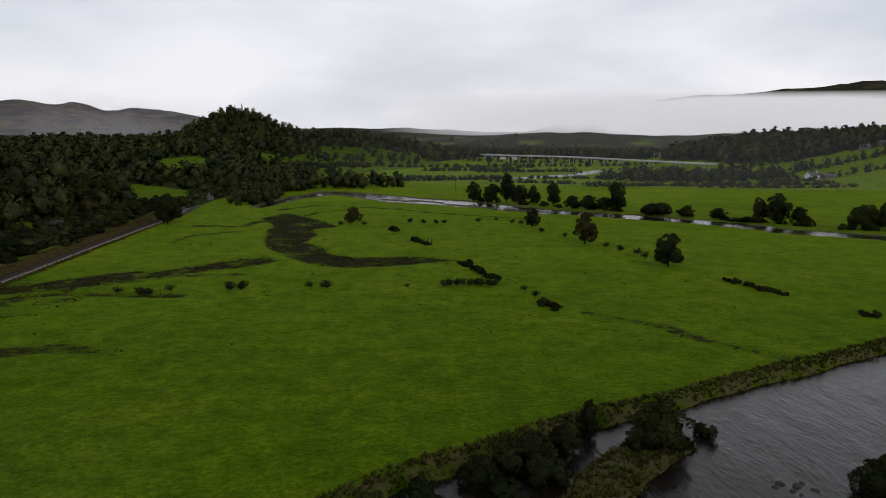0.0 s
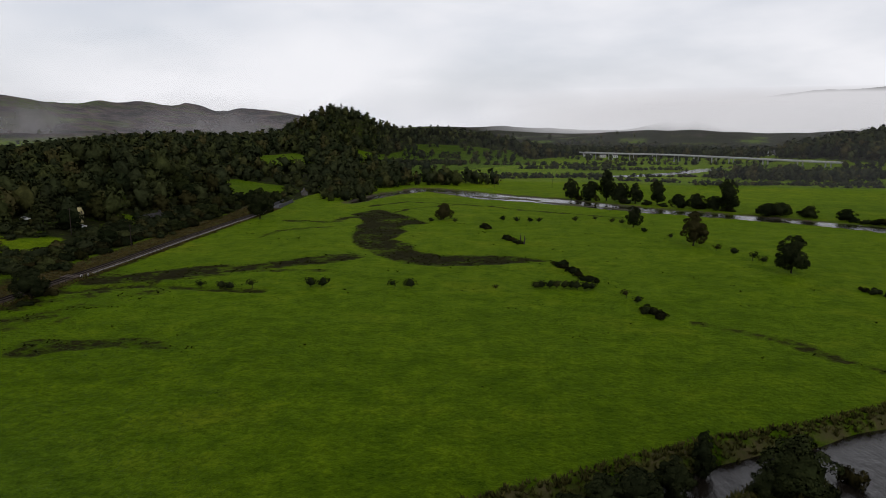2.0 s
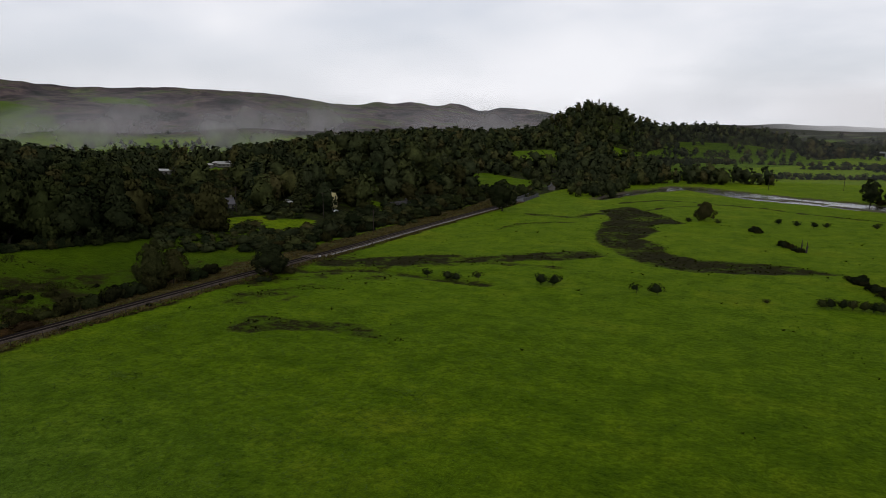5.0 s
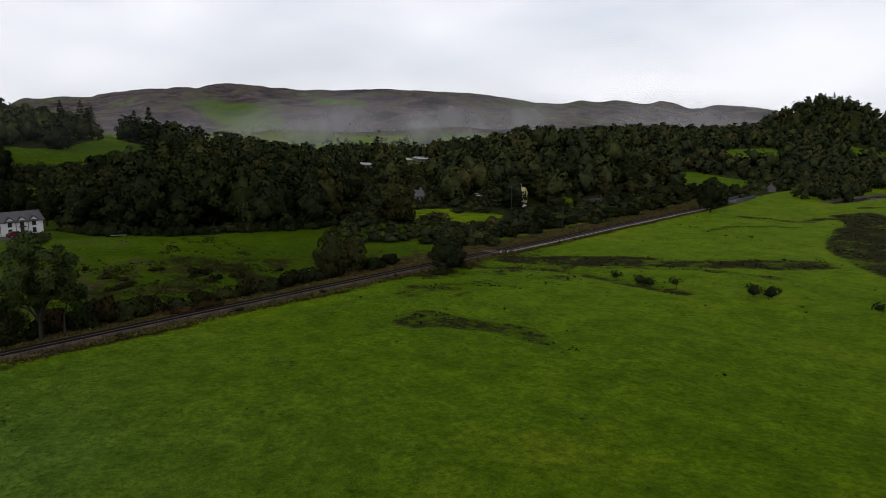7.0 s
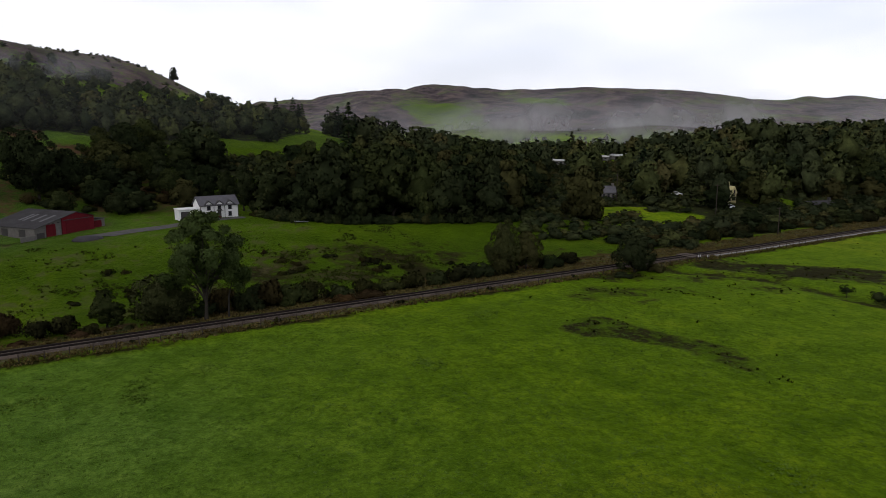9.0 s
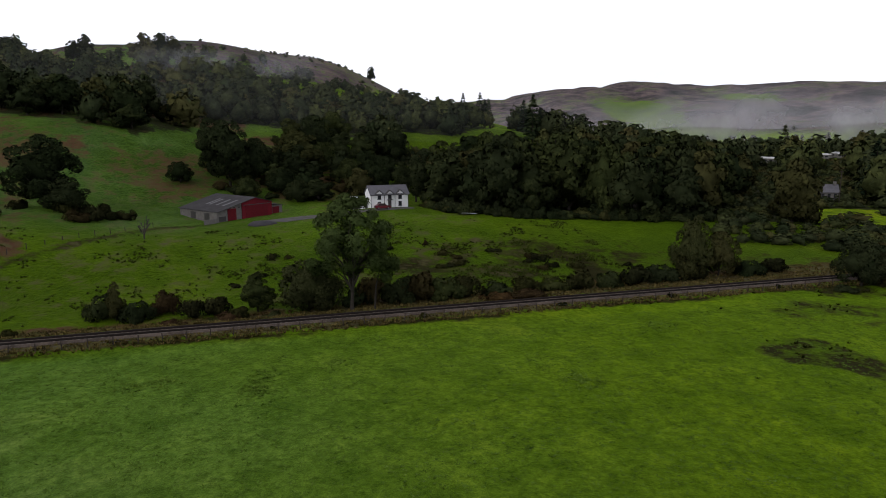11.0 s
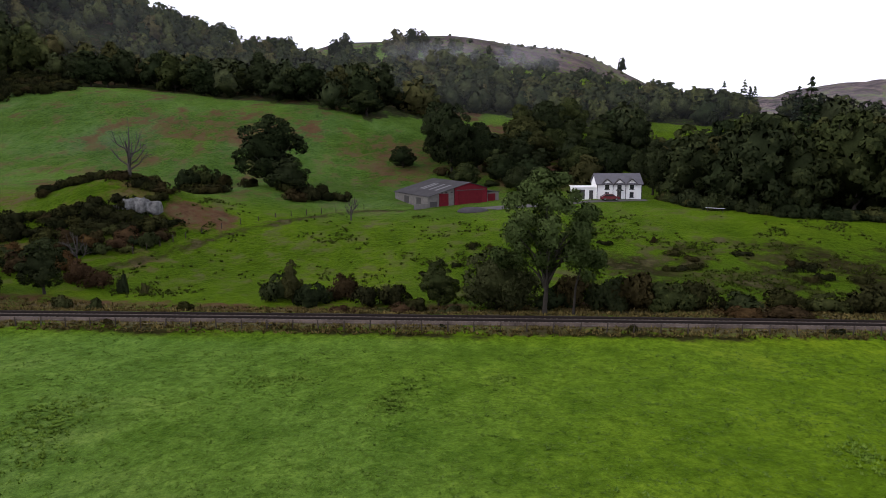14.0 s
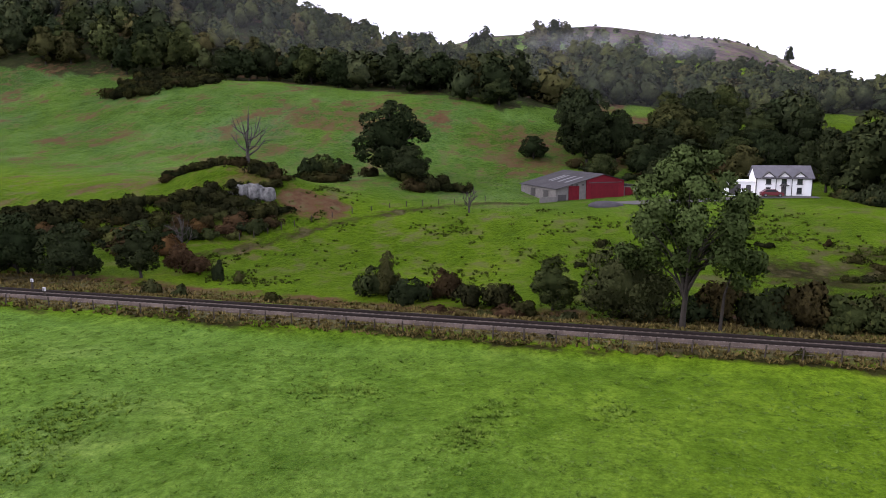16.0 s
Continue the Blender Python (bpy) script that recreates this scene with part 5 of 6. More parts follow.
big_ash()
WILLOW = tree_kind("willow_tree", 23, 8, 5.4, 0.4, 6400, 0.32, 30, "rounded olive-green willow beside the railway", M_OLIVE, core=0.68, lean_sprays=True)
RUSSET = [bush_kind("shrub", 45, 2.6, 3.2, 1800, 0.28, 14, "russet-brown autumn shrub beside the railway", M_RUSSET),
          bush_kind("shrub", 46, 2.2, 2.2, 900, 0.34, 12, "yellowish olive shrub beside the railway", M_OLIVE)]
for x, y, k, s, b, lab in ((-127.5, -8, 2, 0.66, 0.72, "dark spreading tree beside the railway"), (-129.5, -0.5, 2, 0.58, 0.66, "dark spreading tree beside the railway"), (-132.2, 8.4, 1, 0.52, 0.60, "dark upright tree beside the railway"), (-135, 43.6, 1, 0.40, 0.26, "dark pointed tree beside the railway"),
                           (-134.1, 64.3, 3, 0.40, 0.50, "dark rounded tree beside the railway"), (-135.5, 147, 2, 0.66, 0.56, "dark bushy tree beside the railway"), (-121.2, 165, 2, 0.62, 0.66, "round dark tree at the railway crossing")):
    plant(OAKS[k], x, y, s, b, label=lab)
plant(WILLOW, -132.0, 72.2, 1.0, 1.0)
plant(WILLOW, -136.6, 142.3, 1.35, 0.75, label="thin russet-topped tree beside the railway")
plant(RUSSET[0], -136.9, 50, 1.35, 0.95)
for x, y, s, b in ((-140, 8, 1.2, 0.9), (-138.5, 12, 1.0, 0.9), (-128, 52.5, 0.5, 0.7), (-129, 60, 0.6, 0.8), (-146, 2, 1.1, 1.0), (-143, -4, 1.2, 1.2), (-126.5, 101, 0.5, 1.0), (-127, 106, 0.5, 1.2)):
    plant(RUSSET[0], x, y, s, b, group="russet shrubs")
for x, y, s, b in ((-126, 15.2, 0.9, 0.6), (-123.6, 21.6, 0.85, 0.6), (-127, 35, 0.5, 0.6), (-126.5, 58, 0.5, 0.6), (-128, 66.5, 0.7, 0.7)):
    plant(RUSSET[1], x, y, s, b, group="olive shrubs")
for x, y, k, s, b in ((-136.7, 17.4, 1, 1.2, 0.38), (-136.7, 21, 1, 0.7, 0.3), (-135.8, 42, 1, 1.6, 1.1), (-134.6, 46.5, 1, 1.3, 1.0), (-133.2, 55.5, 0, 1.0, 1.0), (-133.4, 59, 0, 1.1, 1.0), (-130.8, 62, 0, 0.7, 0.9), (-132, 80, 1, 1.1, 1.1), (-132.9, 83, 0, 1.5, 1.2), (-133.0, 86.7, 1, 1.7, 1.3), (-132.5, 90.3, 0, 1.7, 1.3), (-132.3, 94, 1, 1.5, 1.3), (-131.5, 98, 0, 1.3, 1.2), (-131.0, 103, 1, 1.0, 1.1), (-131.5, 108, 0, 1.0, 1.1), (-131.8, 113, 1, 0.9, 1.1), (-132.5, 118, 0, 1.2, 1.2), (-132.8, 123, 1, 1.1, 1.1),
                      (-133.2, 128.5, 0, 1.2, 1.2), (-134, 134, 1, 1.3, 1.2), (-134.5, 139, 0, 1.4, 1.3), (-135, 153, 1, 1.2, 1.1), (-135.5, 160, 0, 1.0, 1.1), (-120, 170, 1, 0.8, 0.9), (-119, 160, 1, 0.5, 0.8), (-128, 31, 0, 0.45, 0.5), (-128, -16, 1, 1.3, 1.3), (-131, -14, 0, 1.6, 1.4)):
    plant(SHRUB[k], x, y, s, b, group="railway scrub")
for k in range(46):
    y = 186 + k * 4.3 + random.uniform(-1.5, 1.5)
    plant(SHRUB[k % 2], float(rail_x(y)) - random.uniform(12, 17), y, random.uniform(0.7, 1.3), random.uniform(0.8, 1.3), group="railway scrub")
for k in range(9):
    y = -16 + k * 21
    plant(GORSE[k % 2], float(rail_x(y)) + random.uniform(2.6, 3.4), y + random.uniform(-3, 3), random.uniform(0.25, 0.5), random.uniform(0.2, 0.35), group="trackside bushes", label="low dark bush at the foot of the railway fence")

# the hillside field: big oak, crag, gorse and single trees
plant(OAKS[0], -209, 14.0, 1.2, 1.35, label="large dark oak on the sloping field")
plant(OAKS[2], -204.5, 20, 0.62, 0.85, label="low dark oak beside the large one")
for x, y, s in ((-212, -9, 1.7), (-214, -3.5, 1.6), (-213, -6.5, 2.0)):
    plant(SHRUB[1], x, y, s, s * 0.72, label="dense dark bush on the sloping field", group="slope bushes")
plant(GORSE[0], -214, -1, 1.6, 1.3, label="dark gorse beside the slope bushes")
for x, y, s, b in ((-203, 33, 1.3, 1.1), (-200, 27, 1.5, 1.3), (-197, 24, 1.1, 1.1), (-203, 20, 1.6, 1.3), (-201, 25, 1.3, 1.2), (-205, 26, 1.5, 1.3), (-199, 22, 1.1, 1.1), (-207, 20, 2.0, 1.4), (-203, 29, 1.0, 1.0), (-209, 8, 1.3, 1.0)):
    plant(GORSE[0], x, y, s, b, label="dark gorse thicket below the oak", group="oak thicket")
for x, y, k, s, b in ((-243, 55, 0, 1.35, 1.25), (-252, 50, 1, 1.15, 1.1), (-247, 62, 2, 1.1, 0.9), (-243, 41, 2, 0.5, 0.6), (-236, 70, 2, 0.6, 0.7), (-266, 76, 2, 1.1, 1.35), (-300, 84, 2, 1.2, 1.3), (-312, 92, 0, 1.1, 1.2), (-290, 74, 1, 0.9, 1.0), (-262, 74, 0, 0.8, 0.9), (-270, 84, 2, 0.8, 0.9), (-278, 92, 1, 0.85, 0.9), (-268, 98, 2, 0.7, 0.8), (-258, 104, 2, 0.75, 0.85), (-252, 92, 2, 0.7, 0.8), (-230, 60, 2, 0.5, 0.6), (-226, 74, 2, 0.5, 0.6),
                      (-225, 108, 1, 0.9, 0.8), (-232, 98, 3, 0.8, 0.7), ):
    plant(OAKS[k], x, y, s, b, group="farm trees", label="dark rounded tree on the slope behind the farm")
for poly, gap, s in (([(-178, -25), (-184, -15), (-185, -4), (-178, 4.5), (-173.5, 4), (-179, -4), (-180, -13), (-174, -21)], 2.0, 0.8), ([(-165, -20), (-168, -12), (-171, -6), (-172, -2), (-169, 2), (-169, 10), (-164, 6), (-162, -8)], 2.2, 0.85),
                     ([(-196, -6), (-203, -2), (-204, 5), (-198, 6)], 2.4, 1.1), ([(-261, -105), (-264, -122), (-283, -126), (-303, -119), (-312, -108), (-278, -82), (-270, -97)], 4.2, 1.35), ([(-155, -46), (-160, -40), (-164, -30), (-164, -15), (-159, -11), (-154, -23), (-147, -38)], 3.0, 1.05)):
    X, Y = scatter(poly, gap, seed=int(gap * 10) + len(poly))
    for k, (x, y) in enumerate(zip(X, Y)):
        plant(GORSE[k % 2], x, y, s * g.uniform(0.7, 1.35), s * g.uniform(0.8, 1.2), group="hillside gorse", label="dark brown-green gorse on the hillside")
for poly, gap in (([(-157, -12), (-164, 0), (-168, 9), (-164, 12), (-156, 6), (-150, -4)], 3.0), ([(-134, -36), (-140, -22), (-146, -8), (-152, -8), (-150, -28), (-142, -40)], 3.6)):
    X, Y = scatter(poly, gap, seed=int(gap * 10))
    for k, (x, y) in enumerate(zip(X, Y)):
        plant((SHRUB[0], RUSSET[0], SHRUB[1], RUSSET[1])[k % 4], x, y, g.uniform(0.6, 1.15), g.uniform(0.7, 1.1), group="streamside scrub", label="brownish tangled shrub below the crag")


X, Y = scatter([(-234, 52), (-226, 70), (-228, 96), (-250, 112), (-276, 104), (-276, 60), (-262, 42)], 8.0, seed=91)
for k, (x, y) in enumerate(zip(X, Y)):
    if k % 3 == 0:
        plant(WOOD[k * 3 % 5], x, y, random.uniform(0.4, 0.75), random.uniform(0.55, 0.85), group="farm trees", label="dark rounded tree on the slope behind the farm")
    else:
        plant(SHRUB[k % 2], x, y, random.uniform(0.6, 1.2), random.uniform(0.8, 1.4), group="slope scrub", label="brown-green scrub on the slope behind the farm")


def crag():
    """A pale limestone outcrop with upright cracks."""
    ob = thing("rock_outcrop", -170.5, 0.5, float(height(-170.5, 0.5)) - 0.9, "pale grey limestone outcrop with upright cracks", "rock")
    for k in range(11):
        dy = -4.0 + k * 0.85 + g.normal() * 0.15
        tall = 3.3 - 0.09 * (dy - 0.3) ** 2 + g.normal() * 0.3
        s = g.uniform(0.55, 0.85)
        q = BALL2_V.copy()
        q = np.sign(q) * np.abs(q) ** 0.45
        q *= 1 + g.normal(size=(len(q), 1)) * 0.10
        v = q * np.array([1.2, s, tall / 2]) + np.array([0.25 * math.sin(k * 2.1) - 0.05 * abs(dy) ** 1.5, dy, tall / 2 - 0.2])
        hang("boulder", raw_mesh("boulder", v, BALL2_F), M_ROCK, ob)


crag()


def bare_tree(x, y, high, label):
    runs = [[((0, 0, -0.3), high * 0.045), ((0.1, 0, high * 0.2), high * 0.036), ((0.2, 0.1, high * 0.45), high * 0.026), ((0.0, 0.3, high * 0.8), high * 0.012), ((0.1, 0.5, high), 0.02)]]
    for k in range(11):
        z0 = high * g.uniform(0.18, 0.62)
        w = g.uniform(0, 6.283)
        r = high * g.uniform(0.25, 0.45)
        end = np.array([math.cos(w) * r, math.sin(w) * r, z0 + high * g.uniform(0.15, 0.42)])
        mid = np.array([end[0] * 0.5, end[1] * 0.5, z0 + (end[2] - z0) * 0.35])
        runs.append([((0.1, 0, z0), high * 0.019), (mid, high * 0.013), (end, 0.045)])
        for j in range(3):
            tip = end + g.normal(size=3) * high * 0.1 + np.array([0, 0, high * 0.06])
            runs.append([(mid + (end - mid) * g.uniform(0.1, 0.7), high * 0.008), (tip, 0.03)])
    v, f = tubes(runs, 5)
    ob = thing("bare_tree", x, y, float(height(x, y)), label, "tree")
    hang("trunk", raw_mesh("trunk", v, f, True), M_DEADWOOD, ob)


bare_tree(-180, -5.5, 10.5, "leafless grey dead tree above the crag")
bare_tree(-147, 3.7, 5.5, "thin leafless tree below the crag")
bare_tree(-184, 40, 4.5, "small bare thorn beside the farm track")

# skyline trees
for x, y, k, s, b in ((-478, -34, 1, 0.9, 0.85), (-474, -40, 0, 0.8, 0.8), (-480, -3, 0, 0.9, 0.9), (-484, 6, 2, 0.95, 0.9), (-480, 13, 1, 0.75, 0.9), (-643, 154, 0, 0.85, 0.7), (-610, 178, 2, 0.6, 0.6), (-498, 176, 2, 0.8, 0.7), (-488, 196, 0, 0.8, 0.6)):
    plant(OAKS[k], x, y, s, b, sink=1.2, group="skyline trees", label="single tree standing out on the hill's skyline")
for x, y, k, s in ((-466, 188, 0, 0.9), (-462, 198, 0, 1.0), (-456, 202, 1, 1.0), (-470, 204, 1, 0.9), (-346, 190, 0, 1.35), (-352, 196, 1, 1.1), (-340, 200, 1, 1.0), (-438, 194, 1, 1.0), (-346, 332, 0, 1.2), (-408, 208, 0, 1.0), (-402, 216, 1, 1.0), (-300, 205, 0, 1.0), (-195, 240, 0, 1.0), (-205, 250, 1, 1.1), (-182, 250, 0, 1.0),
                   (-300, 1030, 0, 0.9), (-292, 1038, 0, 1.0), (-284, 1042, 1, 1.0), (-276, 1040, 0, 0.9), (-310, 1024, 1, 0.9), (-266, 1046, 1, 0.8), (-318, 1018, 1, 0.8)):
    plant(SPRUCES[k], x, y, s, group="conifers")

# ---- farm ----


def window(parent, x, y, z, w, h, face=-1, lintel=True):
    """A dark sash window in a wall whose outside is at y, looking towards face."""
    ob = part("window", boxed(x - w / 2, min(y, y + face * 0.06), z, x + w / 2, max(y, y + face * 0.06), z + h), M_DARK, parent, "dark-framed sash window")
    part("pane", boxed(x - w / 2 + 0.1, min(y + face * 0.05, y + face * 0.075), z + 0.1, x + w / 2 - 0.1, max(y + face * 0.05, y + face * 0.075), z + h / 2 - 0.04), M_GLASS, ob)
    part("pane", boxed(x - w / 2 + 0.1, min(y + face * 0.05, y + face * 0.075), z + h / 2 + 0.04, x + w / 2 - 0.1, max(y + face * 0.05, y + face * 0.075), z + h - 0.1), M_GLASS, ob)
    part("sill", boxed(x - w / 2 - 0.1, min(y, y + face * 0.16), z - 0.12, x + w / 2 + 0.1, max(y, y + face * 0.16), z), M_DARK, ob)


def farmhouse():
    ob = thing("farmhouse", -206.4, 92.2, float(height(-206.5, 96)) - 0.1, "white rendered farmhouse with slate roof and three gablets", "house", turn=97)
    W, D, E, R = 10.3, 6.0, 3.7, 5.7
    part("wall", prism(bmesh.new(), [(0, -0.6), (D, -0.6), (D, E), (D / 2, R - 0.12), (0, E)], 0, W), M_WHITE, ob)
    bm = bmesh.new()
    for a, b in (((-0.35, E - 0.28), (D / 2, R)), ((D + 0.35, E - 0.28), (D / 2, R))):
        prism(bm, [a, b, (b[0], b[1] + 0.14), (a[0], a[1] + 0.14)], -0.3, W + 0.3)
    part("roof", bm, M_SLATE, ob, "grey slate roof")
    for x in (2.3, 5.15, 8.0):
        bm = bmesh.new()
        prism(bm, [(x - 0.95, E - 0.6), (x + 0.95, E - 0.6), (x + 0.95, E + 0.05), (x, E + 0.85), (x - 0.95, E + 0.05)], -0.02, 1.3, "y")
        gab = part("gablet", bm, M_WHITE, ob, "white gablet over an upper window")
        bm = bmesh.new()
        for sgn in (-1, 1):
            prism(bm, [(x + sgn * 1.25, E - 0.18), (x, E + 0.9), (x, E + 1.1), (x + sgn * 1.3, E + 0.0)], -0.3, 1.5, "y")
        part("gablet_roof", bm, M_DARK, gab, "dark bargeboards and slates")
        window(ob, x, -0.02, 2.35, 0.95, 1.25)
    window(ob, 2.3, 0.0, 0.5, 0.9, 1.2)
    window(ob, 8.0, 0.0, 0.5, 0.9, 1.2)
    door = part("door", boxed(4.7, -0.07, 0.0, 5.6, 0.02, 1.95), M_DARK, ob, "dark front door")
    part("porch", prism(bmesh.new(), [(4.35, 2.05), (5.95, 2.05), (5.95, 2.15), (5.15, 2.45), (4.35, 2.15)], -0.9, 0.0, "y"), M_DARK, door, "small dark porch roof")
    for x in (0.06, 3.7, 6.6, W - 0.06):
        part("downpipe", boxed(x - 0.05, -0.12, 0, x + 0.05, -0.02, E - 0.3), M_DARK, ob)
    part("gutter", boxed(-0.2, -0.48, E - 0.36, W + 0.2, -0.36, E - 0.24), M_DARK, ob)
    ext = part("extension", boxed(-5.2, 0.8, -0.6, 0, 5.2, 2.6), M_WHITE, ob, "low white flat-roofed wing")
    part("roof", boxed(-5.4, 0.55, 2.6, 0.0, 5.4, 2.85, bevel=0.03), M_WHITE, ext)
    # flat dark panel in place of a shaded hollow
    part("garage_door", boxed(-4.8, 0.74, 0, -2.6, 0.8, 2.2), M_DARK, ext, "dark panel for the shade in the garage opening")
    part("door", boxed(-1.6, 0.74, 0, -0.7, 0.8, 2.05), M_DARK, ext)


farmhouse()


def barn():
    ob = thing("barn", -199.2, 54.2, float(height(-204, 60)) - 0.15, "red and grey sheeted barn with a long lean-to roof", "barn", turn=127.5)
    A, M, W, L = 2.4, 5.2, 16.0, 16.5
    X = 11.0
    roof = []
    part("wall", prism(bmesh.new(), [(7.0, -0.5), (W, -0.5), (W, 3.9), (X, M - 0.15), (7.0, 4.1)], 0, 0.25, "y"), M_RED, ob, "red sheeted gable")
    part("wall", prism(bmesh.new(), [(0, -0.5), (7.0, -0.5), (7.0, 4.1), (0, 2.3)], 0.3, 0.5, "y"), M_BLOCK, ob, "pale patched lean-to front")
    part("wall", boxed(W - 0.2, 0.25, -0.5, W, L, 3.85), M_RED, ob)
    part("wall", boxed(0, 0.5, -0.5, 0.25, L, 2.3), M_BLOCK, ob, "pale block side wall")
    part("wall", prism(bmesh.new(), [(0.25, -0.5), (W - 0.2, -0.5), (W - 0.2, 3.85), (X, M - 0.2), (0.25, 2.3)], L - 0.25, L, "y"), M_SHEET, ob)
    n = 12
    for side, (a, b) in enumerate((((-0.3, 2.35), (X, M)), ((W + 0.3, 3.75), (X, M)))):
        for k in range(n):
            y0, y1 = -0.4 + (L + 0.8) * k / n, -0.4 + (L + 0.8) * (k + 1) / n + 0.06
            lift = 0.015 * (k % 2)
            light = side == 0 and k in (2, 4, 6, 7)
            sheet = part("roof_sheet", prism(bmesh.new(), [a, b, (b[0], b[1] + 0.09 + lift), (a[0], a[1] + 0.09 + lift)], y0, y1, "y"), M_SHEET, ob, "weathered grey roof sheet")
            if light:
                p, q = (a[0] + (b[0] - a[0]) * 0.35, a[1] + (b[1] - a[1]) * 0.35), (a[0] + (b[0] - a[0]) * 0.72, a[1] + (b[1] - a[1]) * 0.72)
                part("roof_light", prism(bmesh.new(), [(p[0], p[1] + 0.1), (q[0], q[1] + 0.1), (q[0], q[1] + 0.13), (p[0], p[1] + 0.13)], y0 + 0.25, y1 - 0.35, "y"), M_LIGHTSHEET, sheet, "pale translucent roof light")
    d = part("door", boxed(8.0, -0.12, 0, 14.6, 0.0, 3.4, bevel=0.03), M_REDDOOR, ob, "large red sliding door")
    part("door_track", boxed(7.4, -0.16, 3.42, 15.4, -0.02, 3.58), M_DARK, d)
    part("door", boxed(2.9, 0.18, 0, 5.4, 0.3, 2.9, bevel=0.03), M_REDDOOR, ob, "red lean-to door")
    # no hole here: a dark panel paints the shade inside
    part("opening", boxed(0.5, 0.22, 0, 2.4, 0.3, 1.2), M_DARK, ob, "dark panel for the shade in the lean-to opening")
    for x in (3.4, 4.6, 6.0):
        part("slat", boxed(x, 0.2, 2.95, x + 0.5, 0.3, 3.25), M_DARK, ob)
    # side openings are dark panels too, inner shade as colour
    for y in (3.5, 9.5):
        part("opening", boxed(-0.05, y, 0.2, 0.0, y + 2.2, 1.9), M_DARK, ob)
    bay = part("side_bay", boxed(W, 1.2, -0.5, W + 4.2, 10.0, 2.5), M_BLOCK, ob, "pale block side bay")
    part("roof_sheet", prism(bmesh.new(), [(W, 3.0), (W + 4.5, 2.5), (W + 4.5, 2.6), (W, 3.1)], 0.9, 10.3, "y"), M_SHEET, bay, "weathered grey roof sheet")
    part("door", boxed(W + 1.0, 1.1, 0.0, W + 3.2, 1.2, 2.2, bevel=0.03), M_REDDOOR, bay, "red side door")
    part("pen_wall", boxed(-3.8, -0.2, -0.5, 0.0, 0.1, 0.9, bevel=0.03), M_BLOCK, ob, "low block pen wall")


barn()
yp = [(-198, 62), (-193.5, 70), (-196.5, 82), (-200.5, 92), (-201.5, 103), (-205.5, 103), (-204.5, 91), (-203, 84), (-201, 74)]
bm = bmesh.new()
c = bm.verts.new((-201.5, 86, float(height(-201.5, 86)) + 0.12))
ring = []
for k in range(len(yp)):
    (ax, ay), (bx, by) = yp[k], yp[(k + 1) % len(yp)]
    for t in (0, 0.5):
        x, y = ax + (bx - ax) * t, ay + (by - ay) * t
        ring.append(bm.verts.new((x, y, float(height(x, y)) + 0.08)))
for k in range(len(ring)):
    bm.faces.new((c, ring[k], ring[(k + 1) % len(ring)]))
bmesh.ops.subdivide_edges(bm, edges=bm.edges[:], cuts=3, use_grid_fill=True)
for v in bm.verts:
    v.co.z = float(height(v.co.x, v.co.y)) + 0.1
bmesh.ops.recalc_face_normals(bm, faces=bm.faces)
me = bpy.data.meshes.new("farm_yard")
bm.to_mesh(me)
bm.free()
me.materials.append(M_GRAVEL)
yard = tagged(new("farm_yard", me), "grey gravel yard between barn and farmhouse", "yard", kind="structure")

q = BALL2_V * np.array([3.4, 2.0, 0.95]) * (1 + g.normal(size=(len(BALL2_V), 1)) * 0.06)
heap = tagged(new("silage_heap", raw_mesh("silage_heap", q, BALL2_F, True)), "low dark covered heap in the farm yard", "heap")
heap.data.materials.append(M_EARTH)
heap.matrix_basis = pose(-193, 64.5, float(height(-193, 64.5)) + 0.1, 0, 0, 95)


def car(x, y, z, turn, paint, label):
    ob = thing("car", x, y, z, label, "car", turn=turn)
    bm = bmesh.new()
    prism(bm, [(-2.05, 0.32), (2.05, 0.32), (2.08, 0.7), (1.9, 0.88), (1.05, 0.98), (0.45, 1.45), (-1.1, 1.48), (-1.75, 1.0), (-2.06, 0.9)], -0.82, 0.82, "y")
    bmesh.ops.bevel(bm, geom=bm.edges[:], offset=0.06, segments=2, affect="EDGES")
    part("body", bm, paint, ob)
    for s in (-1, 1):
        bm = bmesh.new()
        prism(bm, [(-1.45, 1.02), (0.78, 1.02), (0.4, 1.36), (-1.05, 1.38)], s * 0.80, s * 0.845, "y")
        part("side_window", bm, M_GLASS, ob, "dark side glass")
        for wx in (-1.3, 1.3):
            bm = bmesh.new()
            bmesh.ops.create_cone(bm, cap_ends=True, segments=14, radius1=0.33, radius2=0.33, depth=0.2, matrix=Matrix.Translation((wx, s * 0.76, 0.33)) @ Matrix.Rotation(radians(90), 4, "X"))
            wheel = part("wheel", bm, M_TYRE, ob)
            bm = bmesh.new()
            bmesh.ops.create_cone(bm, cap_ends=True, segments=10, radius1=0.2, radius2=0.16, depth=0.06, matrix=Matrix.Translation((wx, s * 0.87, 0.33)) @ Matrix.Rotation(radians(90), 4, "X"))
            part("rim", bm, M_WIRE, wheel)
        part("headlight", boxed(1.98, s * 0.6 - 0.16, 0.62, 2.09, s * 0.6 + 0.16, 0.76), M_GLASS, ob)
    part("windscreen", prism(bmesh.new(), [(1.02, 1.02), (0.5, 1.43), (0.53, 1.46), (1.06, 1.05)], -0.68, 0.68, "y"), M_GLASS, ob)


